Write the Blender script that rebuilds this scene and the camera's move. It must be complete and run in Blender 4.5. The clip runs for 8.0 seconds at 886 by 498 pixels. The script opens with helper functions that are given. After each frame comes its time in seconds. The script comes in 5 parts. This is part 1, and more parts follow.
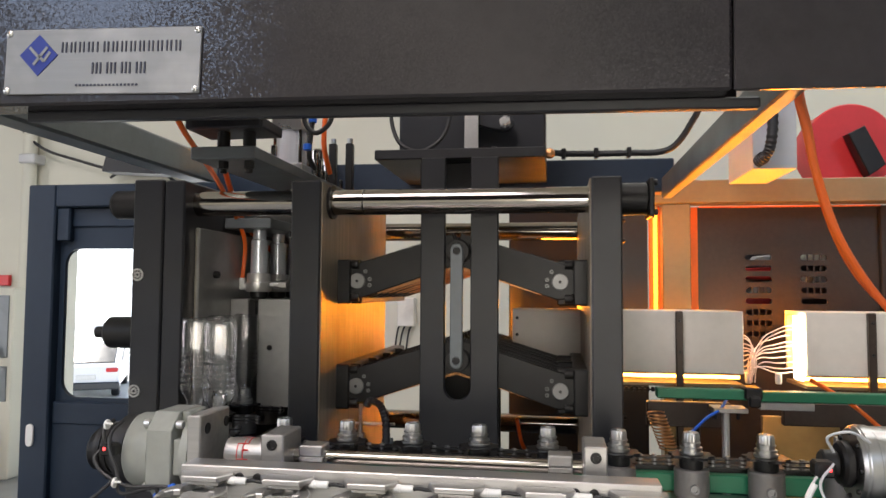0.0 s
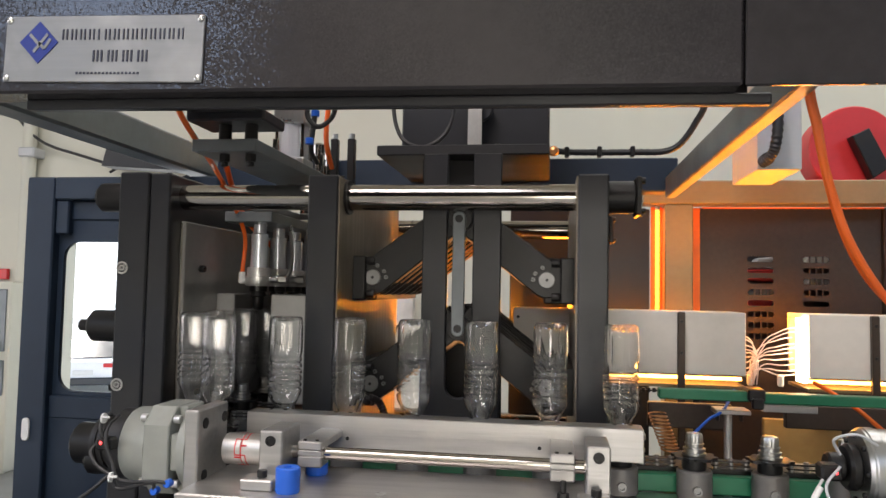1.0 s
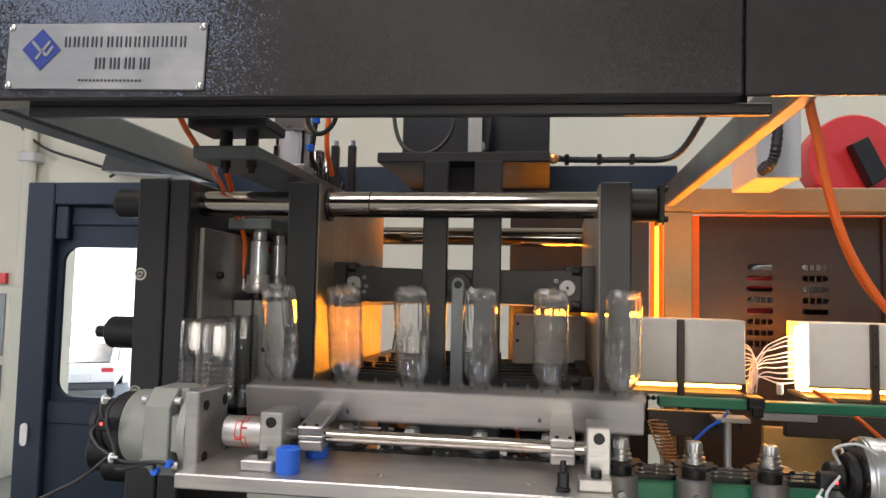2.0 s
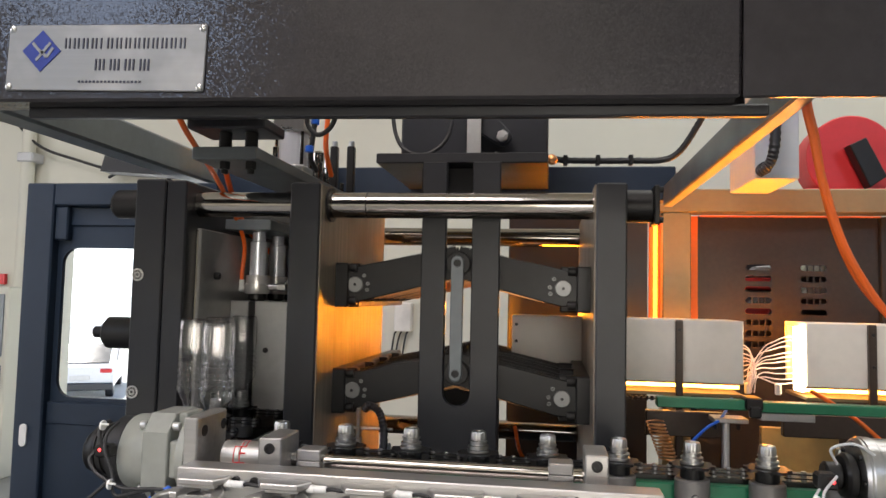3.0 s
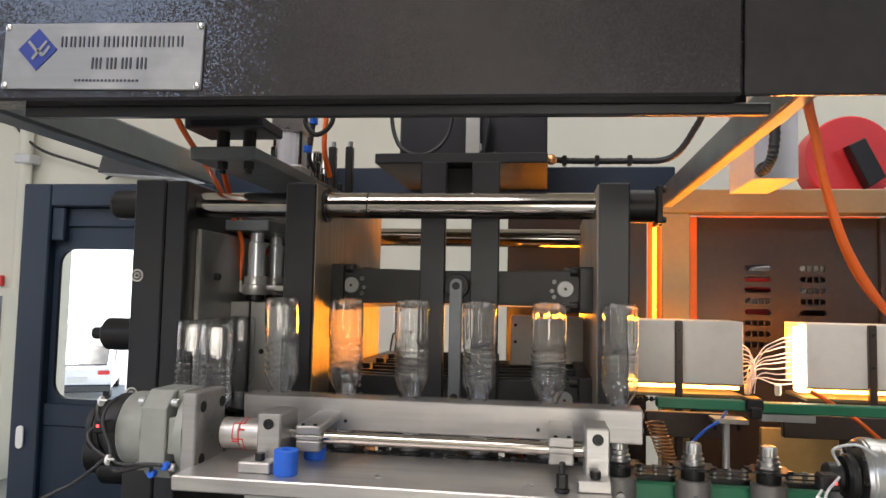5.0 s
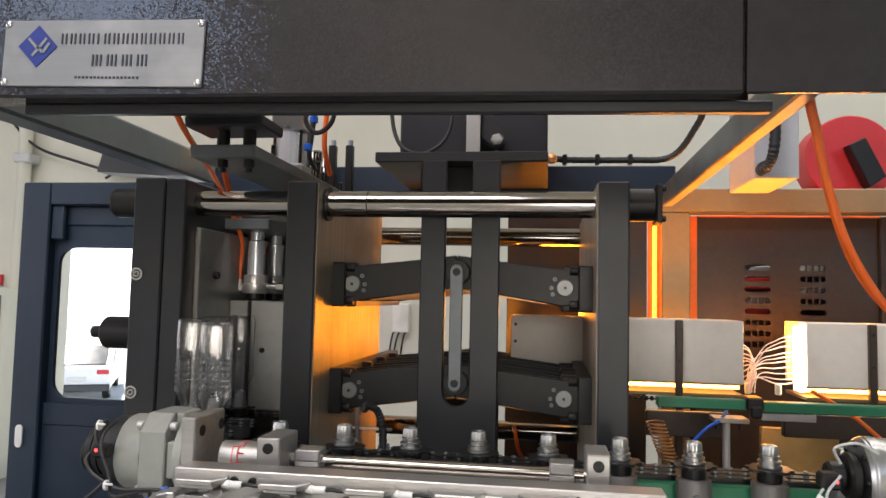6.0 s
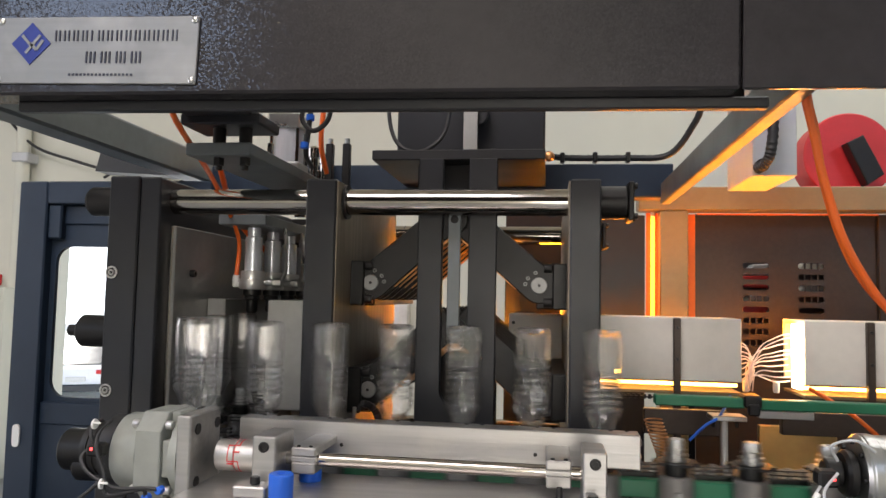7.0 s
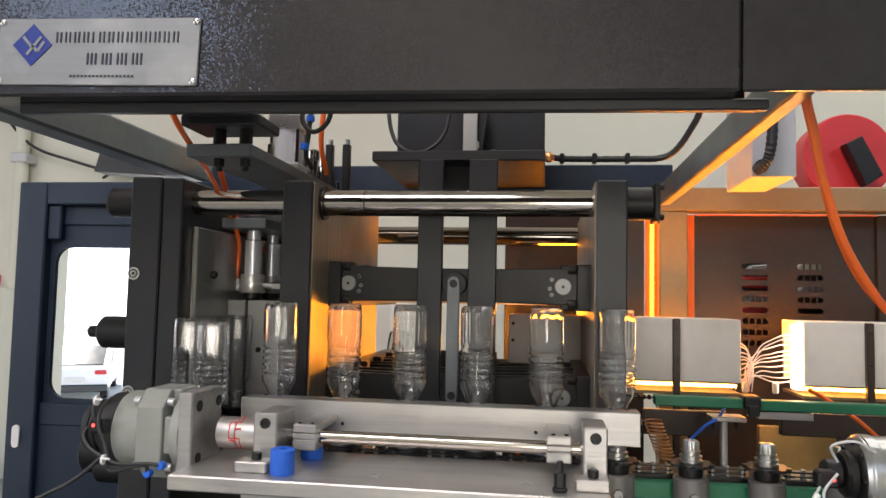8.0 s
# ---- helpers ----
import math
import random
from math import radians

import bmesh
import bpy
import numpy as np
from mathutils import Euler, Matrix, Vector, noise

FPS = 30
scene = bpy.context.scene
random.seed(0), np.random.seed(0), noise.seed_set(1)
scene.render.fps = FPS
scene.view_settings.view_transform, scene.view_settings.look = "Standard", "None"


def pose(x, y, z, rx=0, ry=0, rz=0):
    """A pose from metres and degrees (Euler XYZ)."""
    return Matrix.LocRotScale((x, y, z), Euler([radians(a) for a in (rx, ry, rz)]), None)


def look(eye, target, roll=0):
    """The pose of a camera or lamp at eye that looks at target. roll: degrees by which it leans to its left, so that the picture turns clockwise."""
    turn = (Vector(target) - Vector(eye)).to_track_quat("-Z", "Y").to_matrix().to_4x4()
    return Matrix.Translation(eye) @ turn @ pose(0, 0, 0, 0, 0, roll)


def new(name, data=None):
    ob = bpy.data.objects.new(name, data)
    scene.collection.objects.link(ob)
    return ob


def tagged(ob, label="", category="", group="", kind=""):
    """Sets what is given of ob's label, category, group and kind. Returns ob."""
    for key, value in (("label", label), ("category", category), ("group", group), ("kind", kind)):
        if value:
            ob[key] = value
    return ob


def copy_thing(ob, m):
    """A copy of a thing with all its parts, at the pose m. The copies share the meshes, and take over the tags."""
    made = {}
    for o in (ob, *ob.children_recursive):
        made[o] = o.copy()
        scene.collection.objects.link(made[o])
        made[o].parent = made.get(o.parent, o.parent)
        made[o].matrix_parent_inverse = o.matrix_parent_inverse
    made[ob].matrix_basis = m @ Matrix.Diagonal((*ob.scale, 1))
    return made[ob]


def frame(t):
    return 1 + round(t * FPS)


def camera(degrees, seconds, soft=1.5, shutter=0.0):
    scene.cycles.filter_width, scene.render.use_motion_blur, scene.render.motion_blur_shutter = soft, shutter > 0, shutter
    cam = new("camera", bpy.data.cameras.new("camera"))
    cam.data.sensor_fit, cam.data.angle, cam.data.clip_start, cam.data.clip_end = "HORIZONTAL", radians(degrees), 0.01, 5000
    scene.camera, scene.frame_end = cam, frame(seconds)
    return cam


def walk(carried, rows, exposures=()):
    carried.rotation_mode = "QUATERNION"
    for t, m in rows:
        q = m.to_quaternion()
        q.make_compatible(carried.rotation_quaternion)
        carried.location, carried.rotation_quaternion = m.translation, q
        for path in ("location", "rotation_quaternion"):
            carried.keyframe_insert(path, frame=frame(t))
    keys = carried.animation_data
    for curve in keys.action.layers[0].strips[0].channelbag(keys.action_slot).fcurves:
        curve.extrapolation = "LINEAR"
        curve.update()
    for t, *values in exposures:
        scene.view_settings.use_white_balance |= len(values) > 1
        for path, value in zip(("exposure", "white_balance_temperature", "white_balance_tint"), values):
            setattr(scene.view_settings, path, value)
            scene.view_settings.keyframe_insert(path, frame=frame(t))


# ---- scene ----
cam = camera(62.7, 8.0, soft=1.5, shutter=0.5)
PATH = [
    (0, (0.035, 0.0, 1.528), (-0.267, 1.974, 1.644), 0.4),
    (0.5, (0.034, 0.006, 1.525), (-0.267, 1.98, 1.641), 0.4),
    (1, (0.027, 0.012, 1.523), (-0.272, 1.986, 1.638), 1.1),
    (1.5, (0.025, 0.011, 1.526), (-0.272, 1.985, 1.653), 1.3),
    (3, (0.026, 0.007, 1.526), (-0.268, 1.981, 1.658), 1.3),
    (3.5, (0.025, 0.004, 1.528), (-0.267, 1.978, 1.662), 1.3),
    (4, (0.026, 0.007, 1.529), (-0.266, 1.981, 1.667), 1.2),
    (4.5, (0.025, 0.011, 1.527), (-0.265, 1.985, 1.663), 1.2),
    (6, (0.021, 0.015, 1.522), (-0.266, 1.99, 1.658), 1.3),
    (6.5, (0.023, 0.017, 1.522), (-0.263, 1.992, 1.658), 1.3),
    (7, (0.025, 0.019, 1.52), (-0.26, 1.994, 1.654), 1.2),
    (7.5, (0.026, 0.018, 1.522), (-0.258, 1.993, 1.656), 1.2),
    (8, (0.023, 0.017, 1.521), (-0.259, 1.993, 1.656), 1.2),
]
walk(cam, [(t, look(eye, target, roll)) for t, eye, target, roll in PATH])

# ---- world and light ----
world = bpy.data.worlds.new("world")
scene.world = world
world.use_nodes = True
wn, wl = world.node_tree.nodes, world.node_tree.links
sky = wn.new("ShaderNodeTexSky")
sky.sky_type, sky.sun_disc = "NISHITA", False
sky.sun_elevation, sky.sun_rotation = radians(48), radians(-140)
wl.new(sky.outputs["Color"], wn["Background"].inputs["Color"])
wn["Background"].inputs["Strength"].default_value = 0.15
sun = new("sun", bpy.data.lights.new("sun", "SUN"))
sun.data.energy, sun.data.angle, sun.data.color = 5.0, radians(0.6), (1.0, 0.95, 0.88)
sun.matrix_world = look((-6, 12, 14), (0, 6, 0))
scene.view_settings.exposure = 0.39


def area(name, eye, target, sx, sy, power, colour=(1, 1, 1)):
    lamp = new(name, bpy.data.lights.new(name, "AREA"))
    lamp.data.shape, lamp.data.size, lamp.data.size_y = "RECTANGLE", sx, sy
    lamp.data.energy, lamp.data.color = power, colour
    lamp.matrix_world = look(eye, target)
    return lamp


# unseen fill lamps, added under the roof and high behind the viewer
area("roof_fill_lamp", (-1.4, -2.3, 5.9), (-1.4, -2.3, 0), 2.2, 3.8, 215, (1.0, 0.885, 0.855))
area("roof_fill_lamp", (2.0, 3.4, 5.8), (2.0, 3.4, 0), 2.5, 3.5, 62, (1.0, 0.945, 0.85))
area("high_fill_lamp", (-4.6, -4.95, 4.6), (-0.8, 1.0, 1.6), 2.0, 1.4, 50, (0.55, 0.70, 1.0))
area("high_fill_lamp", (5.3, -4.95, 4.9), (0.4, 1.2, 1.6), 2.4, 1.5, 62, (0.62, 0.73, 1.0))

# two more added fill lamps, low behind the viewer and far left
area("front_fill_lamp", (0.5, -4.95, 1.5), (0.1, 1.2, 1.5), 1.2, 2.5, 50, (1.0, 0.91, 0.82))
area("side_fill_lamp", (-8.8, -0.8, 2.0), (0, 0.6, 1.4), 4.0, 3.4, 125, (0.97, 0.92, 1.0))

# ---- materials ----


def material(name, base, rough=0.5, metal=0.0, grain=40.0, amount=0.15, bump=0.0, bump_scale=300.0, spots=None,
             spot_scale=6.0, spot_amount=0.5, stretch=(1, 1, 1), coat=0.0):
    """A surface with variation at a fine and a coarse scale."""
    m = bpy.data.materials.new(name)
    m.use_nodes = True
    n, l = m.node_tree.nodes, m.node_tree.links
    b = n["Principled BSDF"]
    b.inputs["Metallic"].default_value = metal
    b.inputs["Coat Weight"].default_value = coat
    co = n.new("ShaderNodeTexCoord")
    mp = n.new("ShaderNodeMapping")
    mp.inputs["Scale"].default_value = stretch
    l.new(co.outputs["Object"], mp.inputs["Vector"])
    fine = n.new("ShaderNodeTexNoise")
    fine.inputs["Scale"].default_value, fine.inputs["Detail"].default_value = grain, 6
    l.new(mp.outputs["Vector"], fine.inputs["Vector"])
    wide = n.new("ShaderNodeTexNoise")
    wide.inputs["Scale"].default_value, wide.inputs["Detail"].default_value = spot_scale, 4
    l.new(co.outputs["Object"], wide.inputs["Vector"])
    mix = n.new("ShaderNodeMix")
    mix.data_type = "RGBA"
    mix.inputs[6].default_value = (*[c * (1 - amount) for c in base], 1)
    mix.inputs[7].default_value = (*[min(1, c * (1 + amount)) for c in base], 1)
    l.new(fine.outputs["Fac"], mix.inputs[0])
    out = mix.outputs[2]
    if spots:
        ramp = n.new("ShaderNodeMapRange")
        ramp.inputs[1].default_value, ramp.inputs[2].default_value = 0.48, 0.7
        ramp.inputs[4].default_value = spot_amount
        l.new(wide.outputs["Fac"], ramp.inputs[0])
        two = n.new("ShaderNodeMix")
        two.data_type = "RGBA"
        two.inputs[7].default_value = (*spots, 1)
        l.new(ramp.outputs[0], two.inputs[0])
        l.new(out, two.inputs[6])
        out = two.outputs[2]
    l.new(out, b.inputs["Base Color"])
    rr = n.new("ShaderNodeMapRange")
    rr.inputs[3].default_value, rr.inputs[4].default_value = max(0.02, rough * 0.75), min(1, rough * 1.25)
    l.new(wide.outputs["Fac"], rr.inputs[0])
    l.new(rr.outputs[0], b.inputs["Roughness"])
    if bump:
        bt = n.new("ShaderNodeTexNoise")
        bt.inputs["Scale"].default_value, bt.inputs["Detail"].default_value = bump_scale, 3
        l.new(mp.outputs["Vector"], bt.inputs["Vector"])
        bp = n.new("ShaderNodeBump")
        bp.inputs["Strength"].default_value, bp.inputs["Distance"].default_value = bump, 0.002
        l.new(bt.outputs["Fac"], bp.inputs["Height"])
        l.new(bp.outputs["Normal"], b.inputs["Normal"])
    return m


def glowing(name, colour, strength):
    m = bpy.data.materials.new(name)
    m.use_nodes = True
    b = m.node_tree.nodes["Principled BSDF"]
    b.inputs["Base Color"].default_value = (*colour, 1)
    b.inputs["Emission Color"].default_value = (*colour, 1)
    b.inputs["Emission Strength"].default_value = strength
    return m


M_BEAM = material("textured_dark_paint", (0.025, 0.0228, 0.0245), 0.11, 0.0, 60, 0.2, 0, 420, (0.032, 0.029, 0.031), 5, 0.5)
bn, bl = M_BEAM.node_tree.nodes, M_BEAM.node_tree.links
cells, coords, facing = bn.new("ShaderNodeTexVoronoi"), bn.new("ShaderNodeTexCoord"), bn.new("ShaderNodeNewGeometry")
centre, scaled, added, unit_n = (bn.new("ShaderNodeVectorMath") for _ in range(4))
cells.inputs["Scale"].default_value, cells.inputs["Randomness"].default_value = 600, 1.0
centre.operation, scaled.operation, added.operation, unit_n.operation = "SUBTRACT", "SCALE", "ADD", "NORMALIZE"
centre.inputs[1].default_value = (0.5, 0.5, 0.5)
scaled.inputs["Scale"].default_value = 0.115
bl.new(coords.outputs["Object"], cells.inputs["Vector"])
bl.new(cells.outputs["Color"], centre.inputs[0])
bl.new(centre.outputs[0], scaled.inputs[0])
bl.new(scaled.outputs[0], added.inputs[0])
bl.new(facing.outputs["Normal"], added.inputs[1])
bl.new(added.outputs[0], unit_n.inputs[0])
bl.new(unit_n.outputs[0], bn["Principled BSDF"].inputs["Normal"])
bn["Principled BSDF"].inputs["Specular IOR Level"].default_value = 0.3
M_DARK = material("dark_painted_steel", (0.0135, 0.0145, 0.0185), 0.4, 0.0, 30, 0.2, 0.08, 500, (0.023, 0.022, 0.021), 7, 0.5)
M_BLACK = material("black_oxide_steel", (0.0135, 0.013, 0.013), 0.42, 0.3, 50, 0.25, 0.05, 400, (0.022, 0.02, 0.018), 9, 0.5)
M_BLUE = material("dark_blue_enamel", (0.0095, 0.0205, 0.041), 0.42, 0.0, 40, 0.15, 0.08, 600, (0.012, 0.025, 0.048), 3, 0.6)
M_CHROME = material("chromed_steel", (0.40, 0.37, 0.34), 0.11, 1.0, 200, 0.05, 0, 300, (0.5, 0.46, 0.41), 12, 0.5)
M_STEEL = material("machined_steel", (0.52, 0.52, 0.51), 0.3, 1.0, 150, 0.12, 0.04, 300, (0.4, 0.39, 0.37), 14, 0.5, (1, 1, 0.2))
M_BRIGHT = material("bright_turned_steel", (0.7, 0.69, 0.67), 0.3, 0.7, 150, 0.1, 0.03, 300, (0.55, 0.54, 0.52), 14, 0.5)
M_PIN = material("dull_turned_steel", (0.25, 0.25, 0.25), 0.4, 0.8, 150, 0.12, 0.04, 300, (0.2, 0.2, 0.2), 14, 0.5)
M_ALU = material("brushed_aluminium", (0.46, 0.45, 0.44), 0.4, 0.9, 120, 0.24, 0.14, 350, (0.54, 0.52, 0.48), 13, 0.75, (0.05, 1, 1))
M_PALEALU = material("pale_anodised_aluminium", (0.72, 0.75, 0.80), 0.24, 0.4, 120, 0.06, 0.03, 350, (0.62, 0.65, 0.68), 9, 0.5, (1, 1, 0.05))
M_PLATE = material("brushed_name_plate", (0.24, 0.24, 0.235), 0.5, 0.6, 220, 0.1, 0.03, 500, (0.5, 0.49, 0.47), 8, 0.6, (0.03, 1, 1))
M_MOULD = material("ground_mould_steel", (0.4, 0.4, 0.39), 0.42, 0.7, 60, 0.1, 0.03, 300, (0.3, 0.3, 0.29), 10, 0.5)
M_OILED = material("oiled_ground_steel", (0.26, 0.22, 0.17), 0.46, 0.4, 90, 0.45, 0.12, 200, (0.17, 0.14, 0.11), 6, 0.7, (1, 1, 0.06))
M_CAST = material("grey_green_cast_housing", (0.3, 0.31, 0.28), 0.5, 0.1, 80, 0.1, 0.1, 500, (0.24, 0.25, 0.22), 14, 0.5)
M_GREYBOX = material("pale_grey_lamp_box", (0.74, 0.71, 0.66), 0.5, 0.0, 50, 0.06, 0.04, 400, (0.44, 0.42, 0.38), 5, 0.5)
M_GREYDUCT = material("pale_grey_duct_paint", (0.5, 0.51, 0.52), 0.45, 0.1, 50, 0.06, 0.03, 400, (0.45, 0.45, 0.45), 4, 0.5)
M_GREYPLATE = material("slate_grey_plate", (0.16, 0.18, 0.19), 0.4, 0.3, 60, 0.12, 0.05, 400, (0.12, 0.13, 0.14), 9, 0.5)
M_BROWN = material("dark_brown_sheet", (0.058, 0.042, 0.034), 0.4, 0.35, 90, 0.2, 0.1, 500, (0.05, 0.036, 0.03), 8, 0.5)
M_FRAMEGREY = material("warm_grey_frame_paint", (0.27, 0.21, 0.115), 0.38, 0.4, 60, 0.1, 0.05, 400, (0.2, 0.155, 0.085), 6, 0.5)
M_GREEN = material("green_conveyor_guide", (0.01, 0.16, 0.075), 0.45, 0.0, 50, 0.15, 0.05, 300, (0.012, 0.12, 0.06), 12, 0.6)
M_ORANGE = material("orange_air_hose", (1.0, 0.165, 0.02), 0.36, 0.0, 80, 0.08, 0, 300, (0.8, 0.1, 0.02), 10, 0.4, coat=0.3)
M_GLOWSTRIP = material("orange_glow_paint", (0.95, 0.2, 0.02), 0.5, 0.0, 80, 0.08, 0, 300, (0.85, 0.16, 0.02), 10, 0.4)
M_RED = material("red_fan_paint", (0.62, 0.03, 0.035), 0.42, 0.0, 60, 0.08, 0.05, 400, (0.5, 0.03, 0.03), 6, 0.5)
M_BLUEPLASTIC = material("blue_plastic", (0.015, 0.12, 0.62), 0.4, 0.0, 60, 0.08, 0.03, 400, (0.02, 0.1, 0.5), 12, 0.4)
M_RUBBER = material("black_rubber", (0.014, 0.014, 0.015), 0.5, 0.0, 90, 0.2, 0.05, 400, (0.025, 0.025, 0.026), 20, 0.5)
M_WHITEPLASTIC = material("white_plastic", (0.72, 0.72, 0.7), 0.4, 0.0, 60, 0.05, 0.02, 300, (0.6, 0.6, 0.57), 15, 0.4)
M_WIRE = material("white_heat_wire", (0.85, 0.72, 0.7), 0.5, 0.0, 90, 0.05)
M_OCHRE = material("ochre_sheet", (0.5, 0.33, 0.12), 0.45, 0.1, 60, 0.12, 0.05, 400, (0.42, 0.27, 0.1), 8, 0.5)
M_CUP = material("grey_carrier_cup", (0.2, 0.19, 0.18), 0.5, 0.5, 80, 0.15, 0.06, 400, (0.15, 0.14, 0.13), 16, 0.5)
M_COPPER = material("bronze_bushing", (0.55, 0.28, 0.12), 0.35, 0.9, 80, 0.15, 0.03, 400, (0.4, 0.2, 0.09), 14, 0.5)
M_WALL = material("off_white_wall_plaster", (0.64, 0.63, 0.54), 0.85, 0.0, 5, 0.04, 0.05, 60, (0.6, 0.6, 0.54), 1.2, 0.5)
M_FLOOR = material("worn_grey_concrete_floor", (0.3, 0.31, 0.3), 0.45, 0.0, 8, 0.12, 0.05, 80, (0.22, 0.23, 0.22), 1.5, 0.6)
M_BLUEINK = material("blue_enamel_mark", (0.008, 0.025, 0.2), 0.6, 0.0, 90, 0.06)
M_INK = material("dark_print", (0.02, 0.022, 0.04), 0.5, 0.0, 90, 0.06)
M_REDINK = material("red_insert", (0.6, 0.03, 0.03), 0.5, 0.0, 90, 0.06)
M_PET = bpy.data.materials.new("clear_bottle_plastic")
M_PET.use_nodes = True
pet = M_PET.node_tree.nodes["Principled BSDF"]
pet.inputs["Base Color"].default_value = (1.0, 1.0, 1.0, 1)
pet.inputs["Roughness"].default_value, pet.inputs["IOR"].default_value = 0.0, 1.57
pet.inputs["Transmission Weight"].default_value = 1.0
M_HOT = glowing("quartz_lamp_glow", (1.0, 0.45, 0.08), 13.0)
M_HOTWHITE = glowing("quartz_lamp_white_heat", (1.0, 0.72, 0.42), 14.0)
M_LED = glowing("red_indicator", (1.0, 0.05, 0.05), 3.0)
M_ASPHALT = material("pale_yard_concrete", (0.72, 0.72, 0.7), 0.8, 0.0, 5, 0.1, 0.1, 60, (0.64, 0.64, 0.62), 1.0, 0.5)
M_CARPAINT = material("silver_grey_car_paint", (0.82, 0.83, 0.85), 0.3, 0.0, 20, 0.04, coat=0.6)
M_CARGLASS = material("dark_car_glass", (0.03, 0.035, 0.04), 0.1, 0.0, 20, 0.04)

# ---- mesh helpers ----


def box(bm, x0, x1, y0, y1, z0, z1, bevel=0.0015):
    c = Matrix.LocRotScale(((x0 + x1) / 2, (y0 + y1) / 2, (z0 + z1) / 2), None, (abs(x1 - x0), abs(y1 - y0), abs(z1 - z0)))
    made = bmesh.ops.create_cube(bm, size=1, matrix=c)["verts"]
    if bevel:
        edges = {e for v in made for e in v.link_edges}
        bmesh.ops.bevel(bm, geom=list(edges), offset=min(bevel, min(abs(x1 - x0), abs(y1 - y0), abs(z1 - z0)) * 0.4), segments=1, affect="EDGES")
    return bm


AX = {"x": Euler((0, radians(90), 0)), "y": Euler((radians(-90), 0, 0)), "z": Euler((0, 0, 0))}


def turned(bm, profile, at=(0, 0, 0), axis="z", seg=24, ripple=None):
    """Spins (radius, height) pairs round an axis through at."""
    m = Matrix.LocRotScale(at, AX[axis], None)
    rings = []
    for r, h in profile:
        ring = []
        for k in range(seg):
            a = 2 * math.pi * k / seg
            q = r * (1 + (ripple(a, h) if ripple else 0))
            ring.append(bm.verts.new(m @ Vector((q * math.cos(a), q * math.sin(a), h))))
        rings.append(ring)
    for a, b in zip(rings, rings[1:]):
        for k in range(seg):
            f = bm.faces.new((a[k], a[(k + 1) % seg], b[(k + 1) % seg], b[k]))
            f.smooth = True
    if profile[0][0] > 1e-5:
        bm.faces.new(rings[0][::-1])
    if profile[-1][0] > 1e-5:
        bm.faces.new(rings[-1])
    return bm


def cyl(bm, at, axis, r, h0, h1, seg=24, bevel=0.001):
    b = min(bevel, r * 0.3, abs(h1 - h0) * 0.3)
    return turned(bm, [(r - b, h0), (r, h0 + b), (r, h1 - b), (r - b, h1)], at, axis, seg)


def ring(bm, at, axis, r0, r1, h0, h1, seg=24):
    return turned_open(bm, [(r0, h0), (r1, h0), (r1, h1), (r0, h1), (r0, h0)], at, axis, seg)


def turned_open(bm, profile, at, axis, seg):
    m = Matrix.LocRotScale(at, AX[axis], None)
    rings = [[bm.verts.new(m @ Vector((r * math.cos(2 * math.pi * k / seg), r * math.sin(2 * math.pi * k / seg), h))) for k in range(seg)] for r, h in profile]
    for a, b in zip(rings, rings[1:]):
        for k in range(seg):
            bm.faces.new((a[k], a[(k + 1) % seg], b[(k + 1) % seg], b[k])).smooth = True
    return bm


def smooth_line(points, steps=8):
    """A rounded line through the points."""
    p = [Vector(q) for q in points]
    p = [p[0] * 2 - p[1], *p, p[-1] * 2 - p[-2]]
    out = []
    for a, b, c, d in zip(p, p[1:], p[2:], p[3:]):
        for k in range(steps):
            t = k / steps
            out.append(0.5 * (2 * b + (c - a) * t + (2 * a - 5 * b + 4 * c - d) * t * t + (3 * b - a - 3 * c + d) * t ** 3))
    return out + [p[-2]]


def hose(bm, points, r, seg=10, steps=8, rib=0.0):
    line = smooth_line(points, steps)
    rings, up = [], Vector((0.3, 0.5, 0.8)).normalized()
    for k, q in enumerate(line):
        d = (line[min(k + 1, len(line) - 1)] - line[max(k - 1, 0)]).normalized()
        side = d.cross(up)
        if side.length < 1e-4:
            side = d.cross(Vector((1, 0, 0)))
        side.normalize()
        up = side.cross(d).normalized()
        rr = r + (rib if k % 2 else -rib)
        rings.append([bm.verts.new(q + rr * (math.cos(2 * math.pi * j / seg) * side + math.sin(2 * math.pi * j / seg) * up)) for j in range(seg)])
    for a, b in zip(rings, rings[1:]):
        for j in range(seg):
            bm.faces.new((a[j], a[(j + 1) % seg], b[(j + 1) % seg], b[j])).smooth = True
    bm.faces.new(rings[0][::-1]), bm.faces.new(rings[-1])
    return bm


def slab(bm, outline, axis, a0, a1, bevel=0.0015):
    """An outline in a plane, drawn out from a0 to a1 along the axis. The pairs are (x, z) for y, (y, z) for x, (x, y) for z."""
    def at(p, a):
        return {"y": (p[0], a, p[1]), "x": (a, p[0], p[1]), "z": (p[0], p[1], a)}[axis]
    lo, hi = [bm.verts.new(at(p, a0)) for p in outline], [bm.verts.new(at(p, a1)) for p in outline]
    faces = [bm.faces.new(lo), bm.faces.new(hi[::-1])]
    n = len(outline)
    faces += [bm.faces.new((lo[k], hi[k], hi[(k + 1) % n], lo[(k + 1) % n])) for k in range(n)]
    bmesh.ops.recalc_face_normals(bm, faces=faces)
    if bevel:
        bmesh.ops.bevel(bm, geom=list({e for f in faces[:2] for e in f.edges}), offset=bevel, segments=1, affect="EDGES")
    return bm


